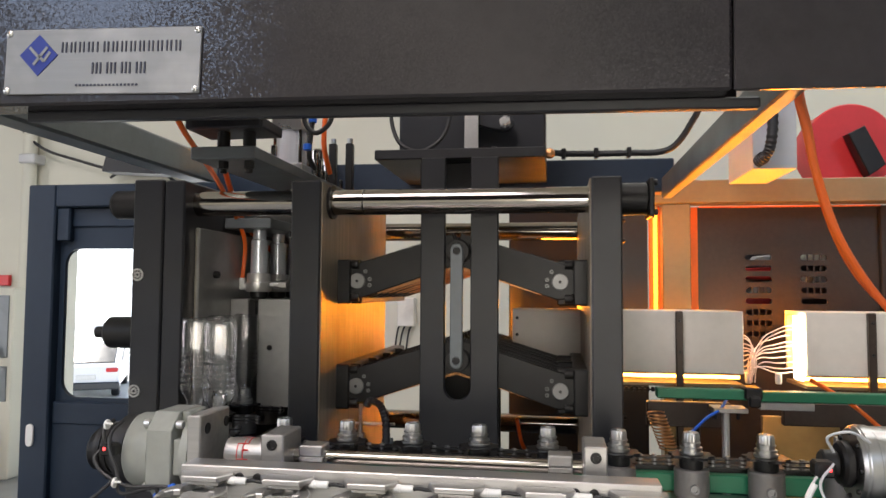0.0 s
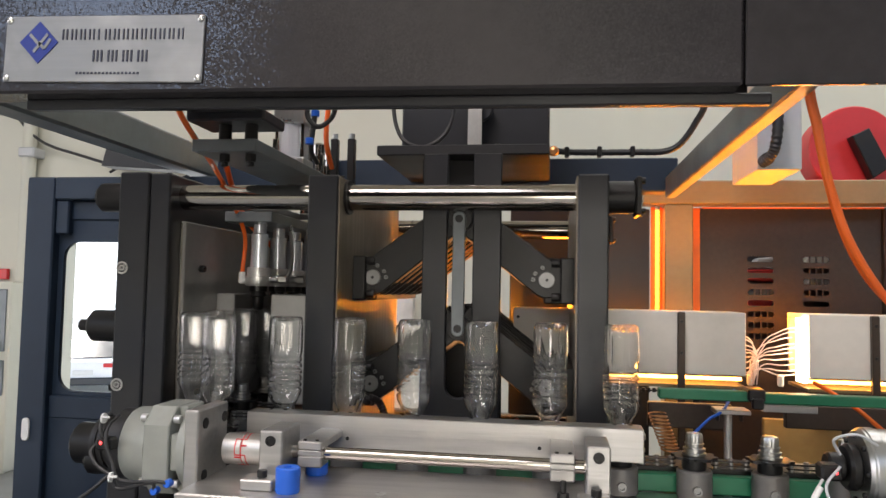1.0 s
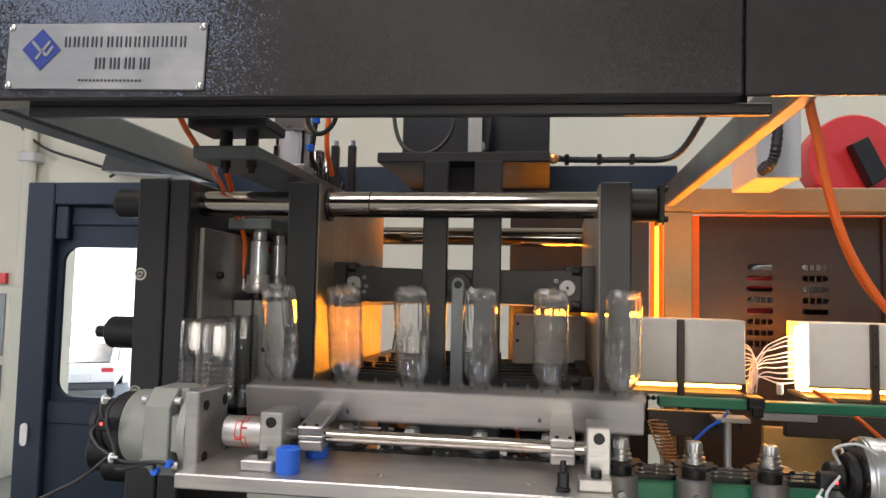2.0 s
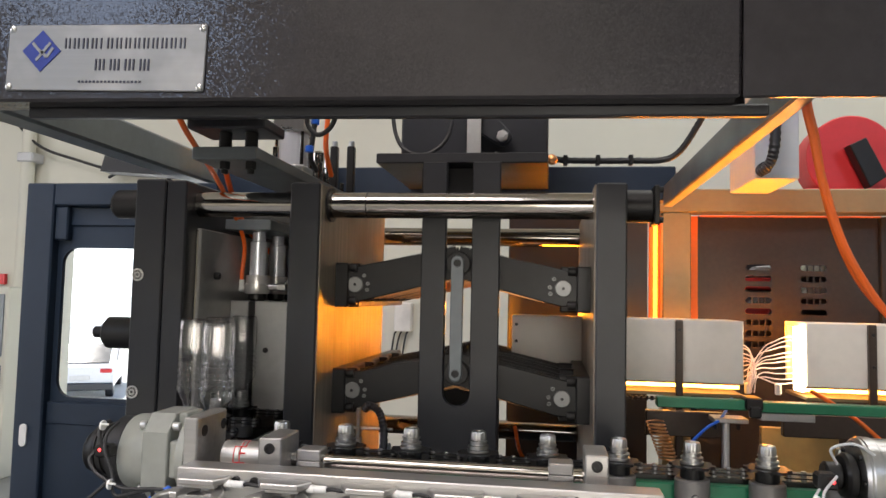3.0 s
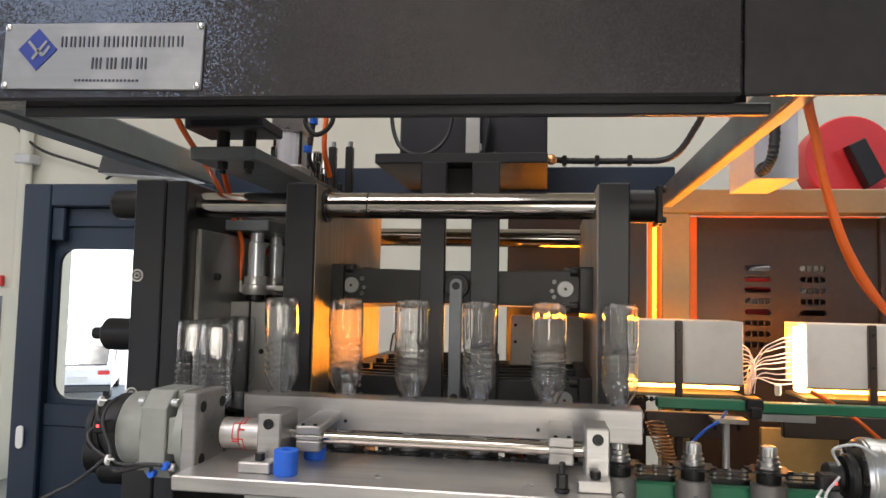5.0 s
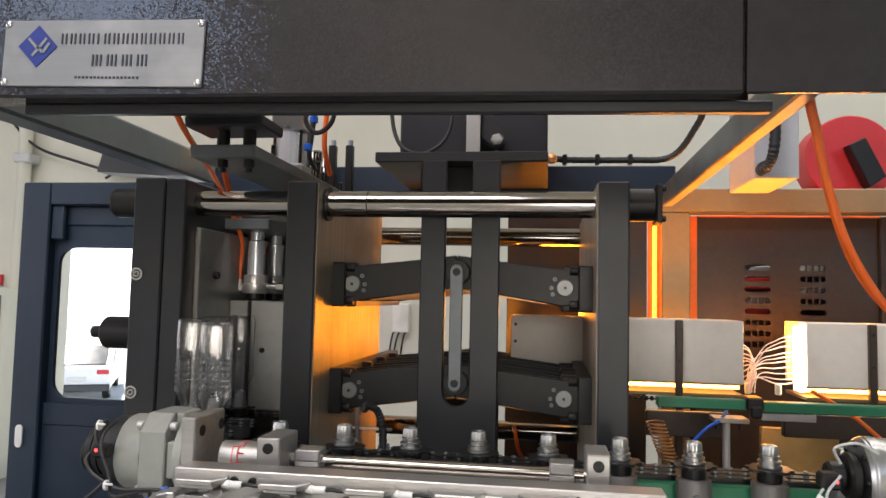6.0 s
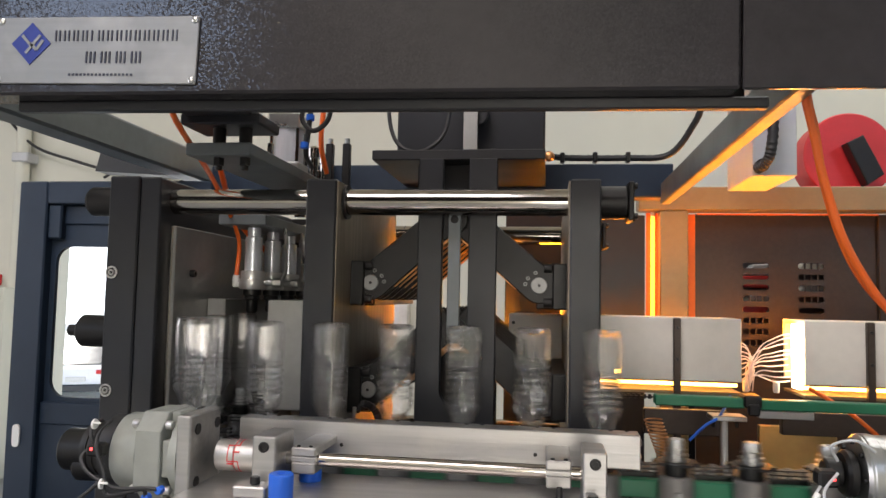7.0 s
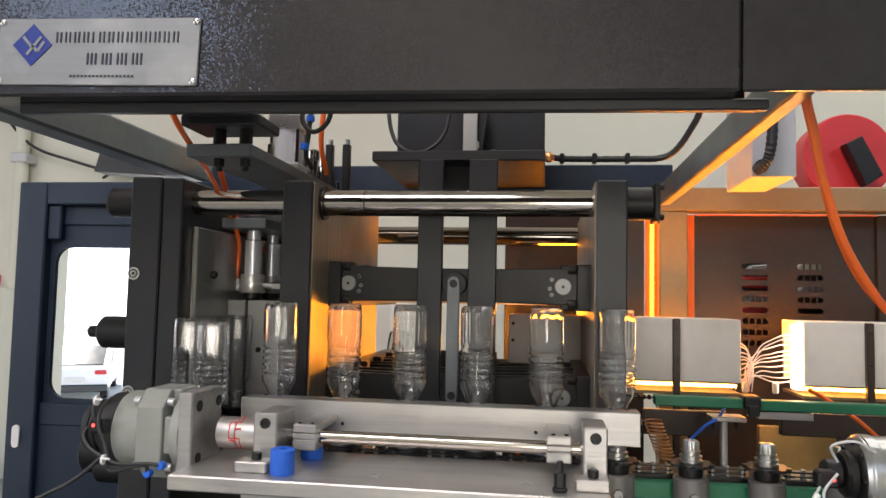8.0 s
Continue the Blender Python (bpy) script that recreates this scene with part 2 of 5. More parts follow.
def arc(cx, cy, r, a0, a1, n=8):
    return [(cx + r * math.cos(radians(a0 + (a1 - a0) * k / n)), cy + r * math.sin(radians(a0 + (a1 - a0) * k / n))) for k in range(n + 1)]


def mesh_of(name, bm, mat):
    bmesh.ops.recalc_face_normals(bm, faces=bm.faces)
    for e in bm.edges:
        if len(e.link_faces) == 2 and e.calc_face_angle(0) > 0.6:
            e.smooth = False
    me = bpy.data.meshes.new(name)
    bm.to_mesh(me)
    bm.free()
    me.materials.append(mat)
    return me


def part(name, bm, mat, parent, label=""):
    ob = new(name, mesh_of(name, bm, mat))
    ob.parent = parent
    return tagged(ob, label)


def thing(name, label, category, at=(0, 0, 0), group="", kind=""):
    ob = new(name)
    ob.empty_display_size = 0.05
    ob.location = at
    return tagged(ob, label, category, group, kind)


def solo(name, bm, mat, label, category, kind="", group=""):
    return tagged(new(name, mesh_of(name, bm, mat)), label, category, group, kind)


B = bmesh.new


def bolt_head(bm, at, axis, r=0.006, h=0.005):
    """A round socket head with its recess."""
    s = h
    turned(bm, [(r, 0), (r, s * 0.8), (r * 0.9, s), (r * 0.55, s), (r * 0.5, s * 0.4), (0.00001, s * 0.4)], at, axis, 14)
    return bm


# ---- hall ----
f = B()
box(f, -9, 9, -5, 5.6, -0.2, 0, 0)
solo("floor", f, M_FLOOR, "worn grey concrete factory floor", "floor", "structure")
f = B()
box(f, -60, 60, 5.86, 80, -1.75, -1.5, 0)
solo("ground", f, M_ASPHALT, "pale sunlit concrete yard outside the doorway", "ground", "structure")
f = B()
for x0, x1, z0, z1 in ((-9, -4.12, 0, 6), (-4.12, -2.3, 2.4, 6), (-2.3, 9, 0, 6)):
    box(f, x0, x1, 5.6, 5.85, z0, z1, 0)
solo("wall_back", f, M_WALL, "off-white plastered hall wall with a doorway", "wall", "structure")
f = B()
for x0, x1, z0, z1 in ((-9, -5.7, 0, 6), (-5.7, -3.5, 5.4, 6), (-5.7, -3.5, 0, 3.8), (-3.5, -0.15, 0, 6), (-0.15, 1.15, 2.8, 6), (1.15, 4.0, 0, 6), (4.0, 6.6, 0, 4.1), (4.0, 6.6, 5.7, 6), (6.6, 9, 0, 6)):
    box(f, x0, x1, -5.2, -5.0, z0, z1, 0)
solo("wall_front", f, M_WALL, "off-white plastered hall wall", "wall", "structure")
for nm, x0, x1 in (("wall_left", -9.2, -9), ("wall_right", 9, 9.2)):
    f = B()
    if nm == "wall_left":
        for y0, y1, z0, z1 in ((-5.2, -3.0, 0, 6), (1.4, 5.85, 0, 6), (-3.0, 1.4, 3.9, 6)):
            box(f, x0, x1, y0, y1, z0, z1, 0)
    else:
        box(f, x0, x1, -5.2, 5.85, 0, 6, 0)
    solo(nm, f, M_WALL, "off-white plastered hall wall", "wall", "structure")
f = B()
for x0, x1, y0, y1 in ((-9.2, -2.6, -5.2, 5.85), (-0.2, 0.7, -5.2, 5.85), (3.3, 9.2, -5.2, 5.85), (-2.6, -0.2, -5.2, -4.3), (-2.6, -0.2, -0.3, 5.85), (0.7, 3.3, -5.2, 1.6), (0.7, 3.3, 5.2, 5.85)):
    box(f, x0, x1, y0, y1, 6, 6.15, 0)
solo("ceiling", f, M_WALL, "pale hall ceiling with openings added above the fill lamps", "ceiling", "structure")

# ---- machine frame ----
LEAN = Matrix.Translation((-0.64, 0, 1.759)) @ Matrix.Rotation(0.0115, 4, "Y") @ Matrix.Translation((0.64, 0, -1.759))


def leaning(bm):
    """The front beam hangs a little lower at one end."""
    bmesh.ops.transform(bm, matrix=LEAN, verts=bm.verts)


fr = thing("blow_moulder", "dark painted welded steel machine with overhead beams", "machine")
f = B()
box(f, -1.6, 0.2245, 0.806, 0.852, 1.756, 2.25, 0.003)
leaning(f)
part("front_beam", f, M_BEAM, fr, "textured dark blue-black front beam")
f = B()
box(f, 0.2265, 1.6, 0.8065, 0.814, 1.756, 2.25, 0.0015)
leaning(f)
part("front_beam", f, M_BEAM, fr, "textured dark front beam beside a vertical seam")
f = B()
box(f, 0.212, 0.240, 0.8535, 0.858, 1.757, 2.25, 0.001)
leaning(f)
part("seam_strip", f, M_BEAM, fr)
f = B()
box(f, -0.64, 0.262, 0.838, 0.8515, 1.7435, 1.757, 0.002)
leaning(f)
part("lower_rail", f, M_DARK, fr)
f = B()
box(f, -0.99, -0.925, 0.862, 2.3, 1.832, 1.908, 0.006)
part("side_beam", f, M_GREYPLATE, fr)
f = B()
box(f, 0.306, 0.331, 0.862, 1.904, 1.767, 1.822, 0.003)
part("side_beam", f, M_GREYPLATE, fr)
f = B()
box(f, -0.9, 0.338, 1.905, 1.97, 1.785, 1.872, 0.003)
part("rear_beam", f, M_BLUE, fr)
f = B()
box(f, 0.364, 0.447, 2.3, 2.38, 0.0, 1.80, 0.003)
part("post", f, M_FRAMEGREY, fr)
f = B()
box(f, 0.30, 1.7, 2.3, 2.38, 1.802, 1.874, 0.003)
part("crossbar", f, M_FRAMEGREY, fr)
for x in (-1.55, 1.5):
    f = B()
    box(f, x, x + 0.08, 0.81, 0.884, 0, 1.752, 0.004)
    part("post", f, M_BEAM, fr)
f = B()
box(f, -1.5, 1.6, 0.95, 2.6, 0.0, 0.9, 0.01)
solo("steel_plinth", f, M_BLUE, "dark blue enclosed steel plinth under the stations", "plinth")

# the vented rear sheet of the oven
vent = thing("vent_panel", "dark brown sheet panel with two columns of vent slots", "panel")
vx = [(0.630, 0.708), (0.794, 0.870)]
for x0, x1 in ((0.487, vx[0][0]), (vx[0][1], vx[1][0]), (vx[1][1], 1.02)):
    f = B()
    box(f, x0, x1, 2.406, 2.412, 0.95, 1.802, 0)
    part("sheet", f, M_BROWN, vent)
SLOT, STEP, TALL = 1.650, 0.0343, 0.0175
for col, (a, b) in enumerate(vx):
    z = 1.802
    for k in range(9):
        zt = SLOT - k * STEP if k < 8 else 0.95
        f = B()
        box(f, a, b, 2.406, 2.412, zt, z, 0)
        z = zt - TALL
        if k < 8:
            r = TALL / 2
            slab(f, [(a, z), (a + r, z)] + arc(a + r, zt - r, r, 270, 90, 10) + [(a, zt)], "y", 2.4065, 2.4115, 0)
            slab(f, [(b, z), (b - r, z)] + arc(b - r, zt - r, r, -90, 90, 10) + [(b, zt)], "y", 2.4065, 2.4115, 0)
        part("slat", f, M_BROWN, vent)
        if k < 8 and (col == 1 or k > 2) and k != 4:
            for q in (0.27, 0.52, 0.77):
                f = B()
                box(f, a + (b - a) * q - 0.0022, a + (b - a) * q + 0.0022, 2.407, 2.411, z, zt, 0)
                part("divider", f, M_BROWN, vent)
oc = thing("oven_cabinet", "dark steel cabinet with switchgear behind the vented sheet", "cabinet")
f = B()
box(f, 0.5, 1.5, 2.66, 2.70, 0.0, 1.80, 0.003)
part("back_plate", f, M_DARK, oc)
for x, z, w, mat in ((0.72, 1.60, 0.09, M_RED), (0.70, 1.50, 0.07, M_RED), (0.91, 1.58, 0.06, M_GREYDUCT), (0.735, 1.64, 0.05, M_GREYDUCT), (0.90, 1.655, 0.05, M_WALL), (0.74, 1.545, 0.06, M_GREYDUCT)):
    f = B()
    slab(f, [(x - w, z - 0.02), (x + w * 0.6, z - 0.025), (x + w, z + 0.02), (x - w * 0.4, z + 0.015)], "y", 2.60, 2.66, 0.004)
    part("switch_block", f, mat, oc, "small painted switchgear block")
f = B()
box(f, 1.021, 1.7, 2.39, 2.44, 0.95, 1.801, 0.003)
solo("side_sheet", f, M_BROWN, "dark brown sheet beside the vent panel", "panel")
f = B()
box(f, -0.108, 0.324, 2.34, 2.35, 0.95, 1.79, 0.002)
solo("rear_sheet", f, M_DARK, "dark painted sheet guard behind the clamp", "panel")

# strips whose orange paint stands for heater glow leaking round the oven opening
for x0, x1, y0, z0, z1 in ((0.447, 0.4865, 2.402, 1.42, 1.801), (0.330, 0.3635, 2.36, 1.42, 1.80), (0.488, 1.02, 2.3815, 1.7965, 1.8015)):
    f = B()
    box(f, x0, x1, y0, y0 + 0.004, z0, z1, 0.001)
    solo("glow_strip", f, M_GLOWSTRIP, "strip painted orange as heater glow along the oven opening", "seal strip", "", "orange seal strips")

# added glowing rod for the oven light that leaks between rear sheet and post
hs = thing("slot_glow", "glowing rod added for oven light leaking beside the post", "heater tube")
f = B()
cyl(f, (0.349, 2.352, 0), "z", 0.006, 1.44, 1.788, 14)
part("quartz_tube", f, glowing("orange_heater_glow", (1.0, 0.30, 0.025), 5.0), hs, "orange glowing rod in place of leaking light")
for z in (1.428, 1.788):
    f = B()
    cyl(f, (0.349, 2.352, 0), "z", 0.0075, z, z + 0.012, 14)
    part("end_cap", f, M_WHITEPLASTIC, hs)

# ---- name plate ----
np_ = thing("name_plate", "brushed metal maker's plate riveted to the dark beam", "name plate")
np_.matrix_basis = Matrix.Translation((-0.5, 0, 1.8)) @ Matrix.Rotation(0.026, 4, "Y") @ Matrix.Translation((0.5, 0, -1.8))
f = B()
box(f, -0.6445, -0.3835, 0.8025, 0.8055, 1.7655, 1.8475, 0.001)
part("plate", f, M_PLATE, np_)
f = B()
c = (-0.598, 1.8145)
slab(f, [(c[0] - 0.026, c[1]), (c[0], c[1] - 0.026), (c[0] + 0.026, c[1]), (c[0], c[1] + 0.026)], "y", 0.8015, 0.8024, 0)
part("emblem", f, M_BLUEINK, np_, "blue diamond emblem")
f = B()
for x0, z0, x1, z1 in ((-0.012, 0.010, 0.0, -0.002), (0.012, 0.010, -0.006, -0.012), (0.0, 0.0, 0.008, -0.008), (0.008, -0.008, 0.016, 0.004)):
    d = Vector((x1 - x0, z1 - z0)).normalized() * 0.0018
    slab(f, [(c[0] + x0 - d.y, c[1] + z0 + d.x), (c[0] + x1 - d.y, c[1] + z1 + d.x), (c[0] + x1 + d.y, c[1] + z1 - d.x), (c[0] + x0 + d.y, c[1] + z0 - d.x)], "y", 0.8006, 0.8014, 0)
part("emblem_mark", f, M_PLATE, np_, "light strokes on the emblem")
f = B()
x = -0.567
for k in range(14):
    w = 0.0085 if k != 4 else 0.003
    for q in ((0.0, 0.62) if k != 4 else (0.0,)):
        box(f, x + q * w, x + q * w + 0.0019, 0.8015, 0.8024, 1.8175, 1.8305, 0)
    x += w + (0.0033 if k != 4 else 0.006)
part("print", f, M_INK, np_, "row of dark printed bars")
f = B()
for k in range(4):
    x = -0.526 + k * 0.0195
    for q in range(3):
        box(f, x + 0.001 + q * 0.0052, x + 0.0032 + q * 0.0052, 0.8015, 0.8024, 1.7905, 1.8045, 0)
part("print", f, M_INK, np_, "row of dark printed bars")
f = B()
for k in range(17):
    x = -0.546 + k * 0.005
    box(f, x, x + 0.0026, 0.8015, 0.8024, 1.7752, 1.7778, 0)
part("print", f, M_INK, np_, "thin row of small dark bars")
for x in (-0.6395, -0.3885):
    for z in (1.7705, 1.8425):
        f = B()
        turned(f, [(0.0042, 0), (0.004, -0.001), (0.0025, -0.0022), (0.00001, -0.0026)], (x, 0.8024, z), "y", 12)
        part("rivet", f, M_STEEL, np_)

# ---- cabinet with a window ----
cb = thing("control_cabinet", "dark blue enamelled steel cabinet door with a rounded window", "cabinet")
wx0, wx1, wz0, wz1, wr = -1.325, -1.02, 1.228, 1.640, 0.045
hole = arc(wx1 - wr, wz1 - wr, wr, 0, 90) + arc(wx0 + wr, wz1 - wr, wr, 90, 180) + arc(wx0 + wr, wz0 + wr, wr, 180, 270) + arc(wx1 - wr, wz0 + wr, wr, 270, 360)
f = B()
outer = [(-0.97, 1.70), (-1.345, 1.70), (-1.345, 1.21), (-0.97, 1.21)]
quarters = [arc(wx1 - wr, wz1 - wr, wr, 0, 90), arc(wx0 + wr, wz1 - wr, wr, 90, 180), arc(wx0 + wr, wz0 + wr, wr, 180, 270), arc(wx1 - wr, wz0 + wr, wr, 270, 360)]
for k in range(4):
    nxt = quarters[(k + 1) % 4][0]
    slab(f, quarters[k] + [nxt, outer[(k + 1) % 4], outer[k]], "y", 1.862, 1.875, 0)
part("window_panel", f, M_BLUE, cb)
for x0, x1, z0, z1, y0 in ((-1.425, -1.34, 0.85, 1.818, 1.832), (-1.34, -0.86, 1.755, 1.818, 1.832), (-1.34, -1.30, 1.66, 1.755, 1.84), (-0.97, -0.86, 0.85, 1.755, 1.832), (-1.34, -0.97, 1.70, 1.755, 1.856)):
    f = B()
    box(f, x0, x1, y0, 1.875, z0, z1, 0.004)
    part("door_rail", f, M_BLUE, cb)
f = B()
box(f, -1.34, -0.97, 1.848, 1.875, 1.155, 1.215, 0.003)
part("fold", f, M_BLUE, cb)
for x0, x1, z0, z1 in ((-1.4, -1.395, 0.85, 1.155), (-1.34, -0.97, 0.85, 1.155)):
    f = B()
    box(f, x0, x1, 1.852, 1.874, z0, z1, 0)
    part("lower_panel", f, M_BLUE, cb)
f = B()
slab(f, arc(-1.39, 1.145, 0.011, 0, 180, 8) + arc(-1.39, 1.106, 0.011, 180, 360, 8), "y", 1.826, 1.8318, 0.001)
part("latch", f, M_WHITEPLASTIC, cb, "bright flush door latch")
f = B()
box(f, -1.425, -1.40, 1.876, 1.92, 0.85, 1.818, 0.003)
box(f, -0.97, -0.86, 1.875, 2.5, 0.85, 1.75, 0.003)
part("side_wall", f, M_BLUE, cb)

# ---- clamp: outer frame ----
outer_frame = thing("outer_clamp_frame", "black steel clamp plates joined by chromed tie bars", "clamp frame")
f = B()
box(f, -0.795, -0.7305, 1.35, 2.1, 0.95, 1.749, 0.003)
part("end_plate", f, M_DARK, outer_frame)
f = B()
box(f, -0.7295, -0.686, 1.352, 2.1, 0.95, 1.747, 0.003)
part("end_plate", f, M_DARK, outer_frame)
f = B()
box(f, 0.112, 0.167, 1.35, 2.1, 0.95, 1.741, 0.003)
part("end_plate", f, M_DARK, outer_frame)
f = B()
box(f, 0.1092, 0.1117, 1.353, 2.098, 0.96, 1.738, 0.0005)
part("ground_face", f, M_OILED, outer_frame, "bare ground steel face")
for y, z in ((1.41, 1.705), (2.05, 1.697), (1.41, 1.165), (2.05, 1.165)):
    f = B()
    cyl(f, (0, y, z), "x", 0.0255, -0.686, 0.112, 40)
    part("tie_bar", f, M_CHROME, outer_frame, "polished chromed tie bar")
    f = B()
    turned(f, [(0.0262, -0.3305), (0.0266, -0.3295), (0.0262, -0.3285)], (0, y, z), "x", 40)
    part("joint_ring", f, M_BLACK, outer_frame)
    f = B()
    cyl(f, (0, y, z), "x", 0.030, -0.868, -0.795, 32, 0.003)
    cyl(f, (0, y, z), "x", 0.024, -0.874, -0.868, 32, 0.002)
    part("end_nut", f, M_BLACK, outer_frame)
    f = B()
    cyl(f, (0, y, z), "x", 0.031, 0.167, 0.218, 32, 0.002)
    part("end_nut", f, M_BLACK, outer_frame)
    f = B()
    box(f, 0.218, 0.228, y - 0.034, y + 0.034, z - 0.036, z + 0.036, 0.002)
    part("end_flange", f, M_BLACK, outer_frame)
    for dy in (-0.026, 0.026):
        for dz in (-0.028, 0.028):
            f = B()
            cyl(f, (0, y + dy, z + dz), "x", 0.006, 0.228, 0.235, 6)
            part("bolt", f, M_BLACK, outer_frame)
for z in (1.557, 1.326):
    f = B()
    turned(f, [(0.0125, 0.0), (0.0125, -0.002), (0.0095, -0.002), (0.009, 0.002), (0.0065, 0.002), (0.006, -0.003), (0.0035, -0.003), (0.003, 0.001), (0.00001, 0.001)], (-0.7815, 1.35, z), "y", 20)
    part("hose_fitting", f, M_BRIGHT, outer_frame)
f = B()
cyl(f, (0, 1.42, 1.437), "x", 0.033, -0.885, -0.795, 32, 0.006)
cyl(f, (0, 1.42, 1.437), "x", 0.012, -0.915, -0.885, 20, 0.003)
part("spring_cap", f, M_BLACK, outer_frame)
f = B()
cyl(f, (0, 1.42, 1.194), "x", 0.042, -0.904, -0.795, 32, 0.006)
part("spring_cap", f, M_BLACK, outer_frame)
f = B()
slab(f, [(1.40, 1.27), (2.08, 1.27), (2.08, 1.655), (1.40, 1.655)], "x", -0.686, -0.676, 0.002)
part("backing_plate", f, M_MOULD, outer_frame, "ground grey mould backing plate")
# thin bright strip added as the lit front edge of the backing plate
f = B()
box(f, -0.6858, -0.6815, 1.3955, 1.3995, 1.275, 1.652, 0.001)
part("lit_edge_strip", f, M_CHROME, outer_frame, "chrome strip added for the lit edge of the backing plate")
f = B()
box(f, -0.676, -0.633, 1.55, 2.08, 1.27, 1.508, 0.002)
part("mould_half", f, M_MOULD, outer_frame, "ground steel mould half")
for z in (1.30, 1.56):
    f = B()
    bolt_head(f, (-0.676, 1.47, z), "x", 0.008, 0.010)
    part("bolt", f, M_BLACK, outer_frame)

# ---- clamp: inner plate ----
inner_plate = thing("inner_clamp_plate", "black steel sliding clamp plate with a ground mould half", "clamp plate")
f = B()
box(f, -0.481, -0.421, 1.35, 1.895, 0.95, 1.742, 0.003)
part("sliding_plate", f, M_DARK, inner_plate)
f = B()
box(f, -0.4208, -0.4185, 1.353, 1.893, 0.96, 1.739, 0.0005)
part("ground_face", f, M_OILED, inner_plate, "bare ground steel face")
f = B()
turned(f, [(0.0257, -0.421), (0.034, -0.421), (0.034, -0.413), (0.0257, -0.413)], (0, 1.41, 1.705), "x", 32)
part("bush", f, M_BLACK, inner_plate)
f = B()
box(f, -0.52, -0.481, 1.48, 2.08, 1.27, 1.64, 0.002)
part("backing_plate", f, M_MOULD, inner_plate, "pale ground backing plate")
f = B()
box(f, -0.629, -0.52, 1.55, 2.08, 1.27, 1.508, 0.002)
part("mould_half", f, M_MOULD, inner_plate, "ground steel mould half")
for x, z in ((-0.54, 1.47), (-0.54, 1.30), (-0.535, 1.33), (-0.60, 1.40)):
    f = B()
    bolt_head(f, (x, 1.55, z), "y", 0.006, -0.003)
    part("bolt", f, M_BLACK, inner_plate)

XL, XR, Z1, Z2, LINK = -0.378, 0.056, 1.548, 1.332, 0.19
XLC, XRC = XL + LINK, XR - LINK


def clevis(owner, sx, x_plate, x_pin, z):
    """The bracket that holds a toggle pin on its plate."""
    f = B()
    x_in = x_pin - sx * 0.02
    for y0 in (1.478, 1.62, 1.76, 1.90):
        box(f, min(x_plate, x_in + sx * 0.026), max(x_plate, x_in + sx * 0.026), y0, y0 + 0.03, z - (0.047 if y0 < 1.5 else 0.030), z + 0.044, 0.003)
    box(f, min(x_plate, x_plate + sx * 0.03), max(x_plate, x_plate + sx * 0.03), 1.46, 2.02, z - 0.047, z + 0.044, 0.003)
    part("pin_bracket", f, M_BLACK, owner)
    f = B()
    cyl(f, (x_pin, 0, z), "y", 0.0165, 1.464, 2.0, 28, 0.0015)
    part("toggle_pin", f, M_PIN, owner, "turned steel toggle pin")
    f = B()
    cyl(f, (x_pin, 0, z), "y", 0.003, 1.4615, 1.466, 10, 0.0005)
    part("pin_centre", f, M_BLACK, owner)
    for dz in (0.034, -0.034):
        f = B()
        turned(f, [(0.0085, -0.008), (0.009, -0.007), (0.009, 0.007), (0.0085, 0.008), (0.0048, 0.008), (0.0045, 0.003), (0.00001, 0.003)], (x_plate + sx * 0.039, 1.467, z + dz), "x", 18)
        part("bolt", f, M_BLACK, owner)


for z in (Z1, Z2):
    clevis(inner_plate, 1, -0.421, XL, z)
    clevis(outer_frame, -1, 0.112, XR, z)


def toggle(x, z, sx):
    """A leaf pack that swings about its plate pin."""
    t = thing("toggle_link", "black steel toggle link pack with bronze edges", "link", (x, 0, z), "toggle links of the clamp")
    for k, y0 in enumerate((1.468, 1.514, 1.575, 1.656, 1.72, 1.80, 1.86, 1.94)):
        f = B()
        h = 0.033
        a = arc(0, 0, 0.036, 90, 270, 10)
        outline = [(sx * px, pz) for px, pz in a + [(LINK - 0.03, -h), (LINK + 0.03, -h), (LINK + 0.03, h), (LINK - 0.03, h)]]
        slab(f, outline, "y", y0, y0 + (0.012 if k else 0.010), 0.002)
        part("leaf", f, M_BLACK, t)
        f = B()
        box(f, min(sx * 0.03, sx * (LINK + 0.02)), max(sx * 0.03, sx * (LINK + 0.02)), y0 + 0.014, y0 + 0.017, -0.037, -0.030, 0)
        part("bronze_strip", f, M_COPPER, t)
    for dx, dz in ((0.022, 0.014), (0.026, -0.004), (0.022, -0.016)):
        f = B()
        turned(f, [(0.0042, 0), (0.0042, -0.0015), (0.0028, -0.0015), (0.0028, 0.0), (0.00001, 0.0)], (sx * dx, 1.468, dz), "y", 10)
        part("screw", f, M_PIN, t)
    return t


links = [(toggle(XL, Z1, 1), 1, XL, Z1), (toggle(XL, Z2, 1), 1, XL, Z2), (toggle(XR, Z1, -1), -1, XR, Z1), (toggle(XR, Z2, -1), -1, XR, Z2)]

# crosshead that drives the toggles
cross = thing("crosshead_link", "worn grey steel crosshead link with two pins", "link")
f = B()
slab(f, arc(-0.1575, Z1 + 0.004, 0.0125, 0, 180, 8) + arc(-0.1575, Z2 - 0.003, 0.0125, 180, 360, 8), "y", 1.4365, 1.4455, 0.0015)
part("bar", f, M_GREYPLATE, cross)
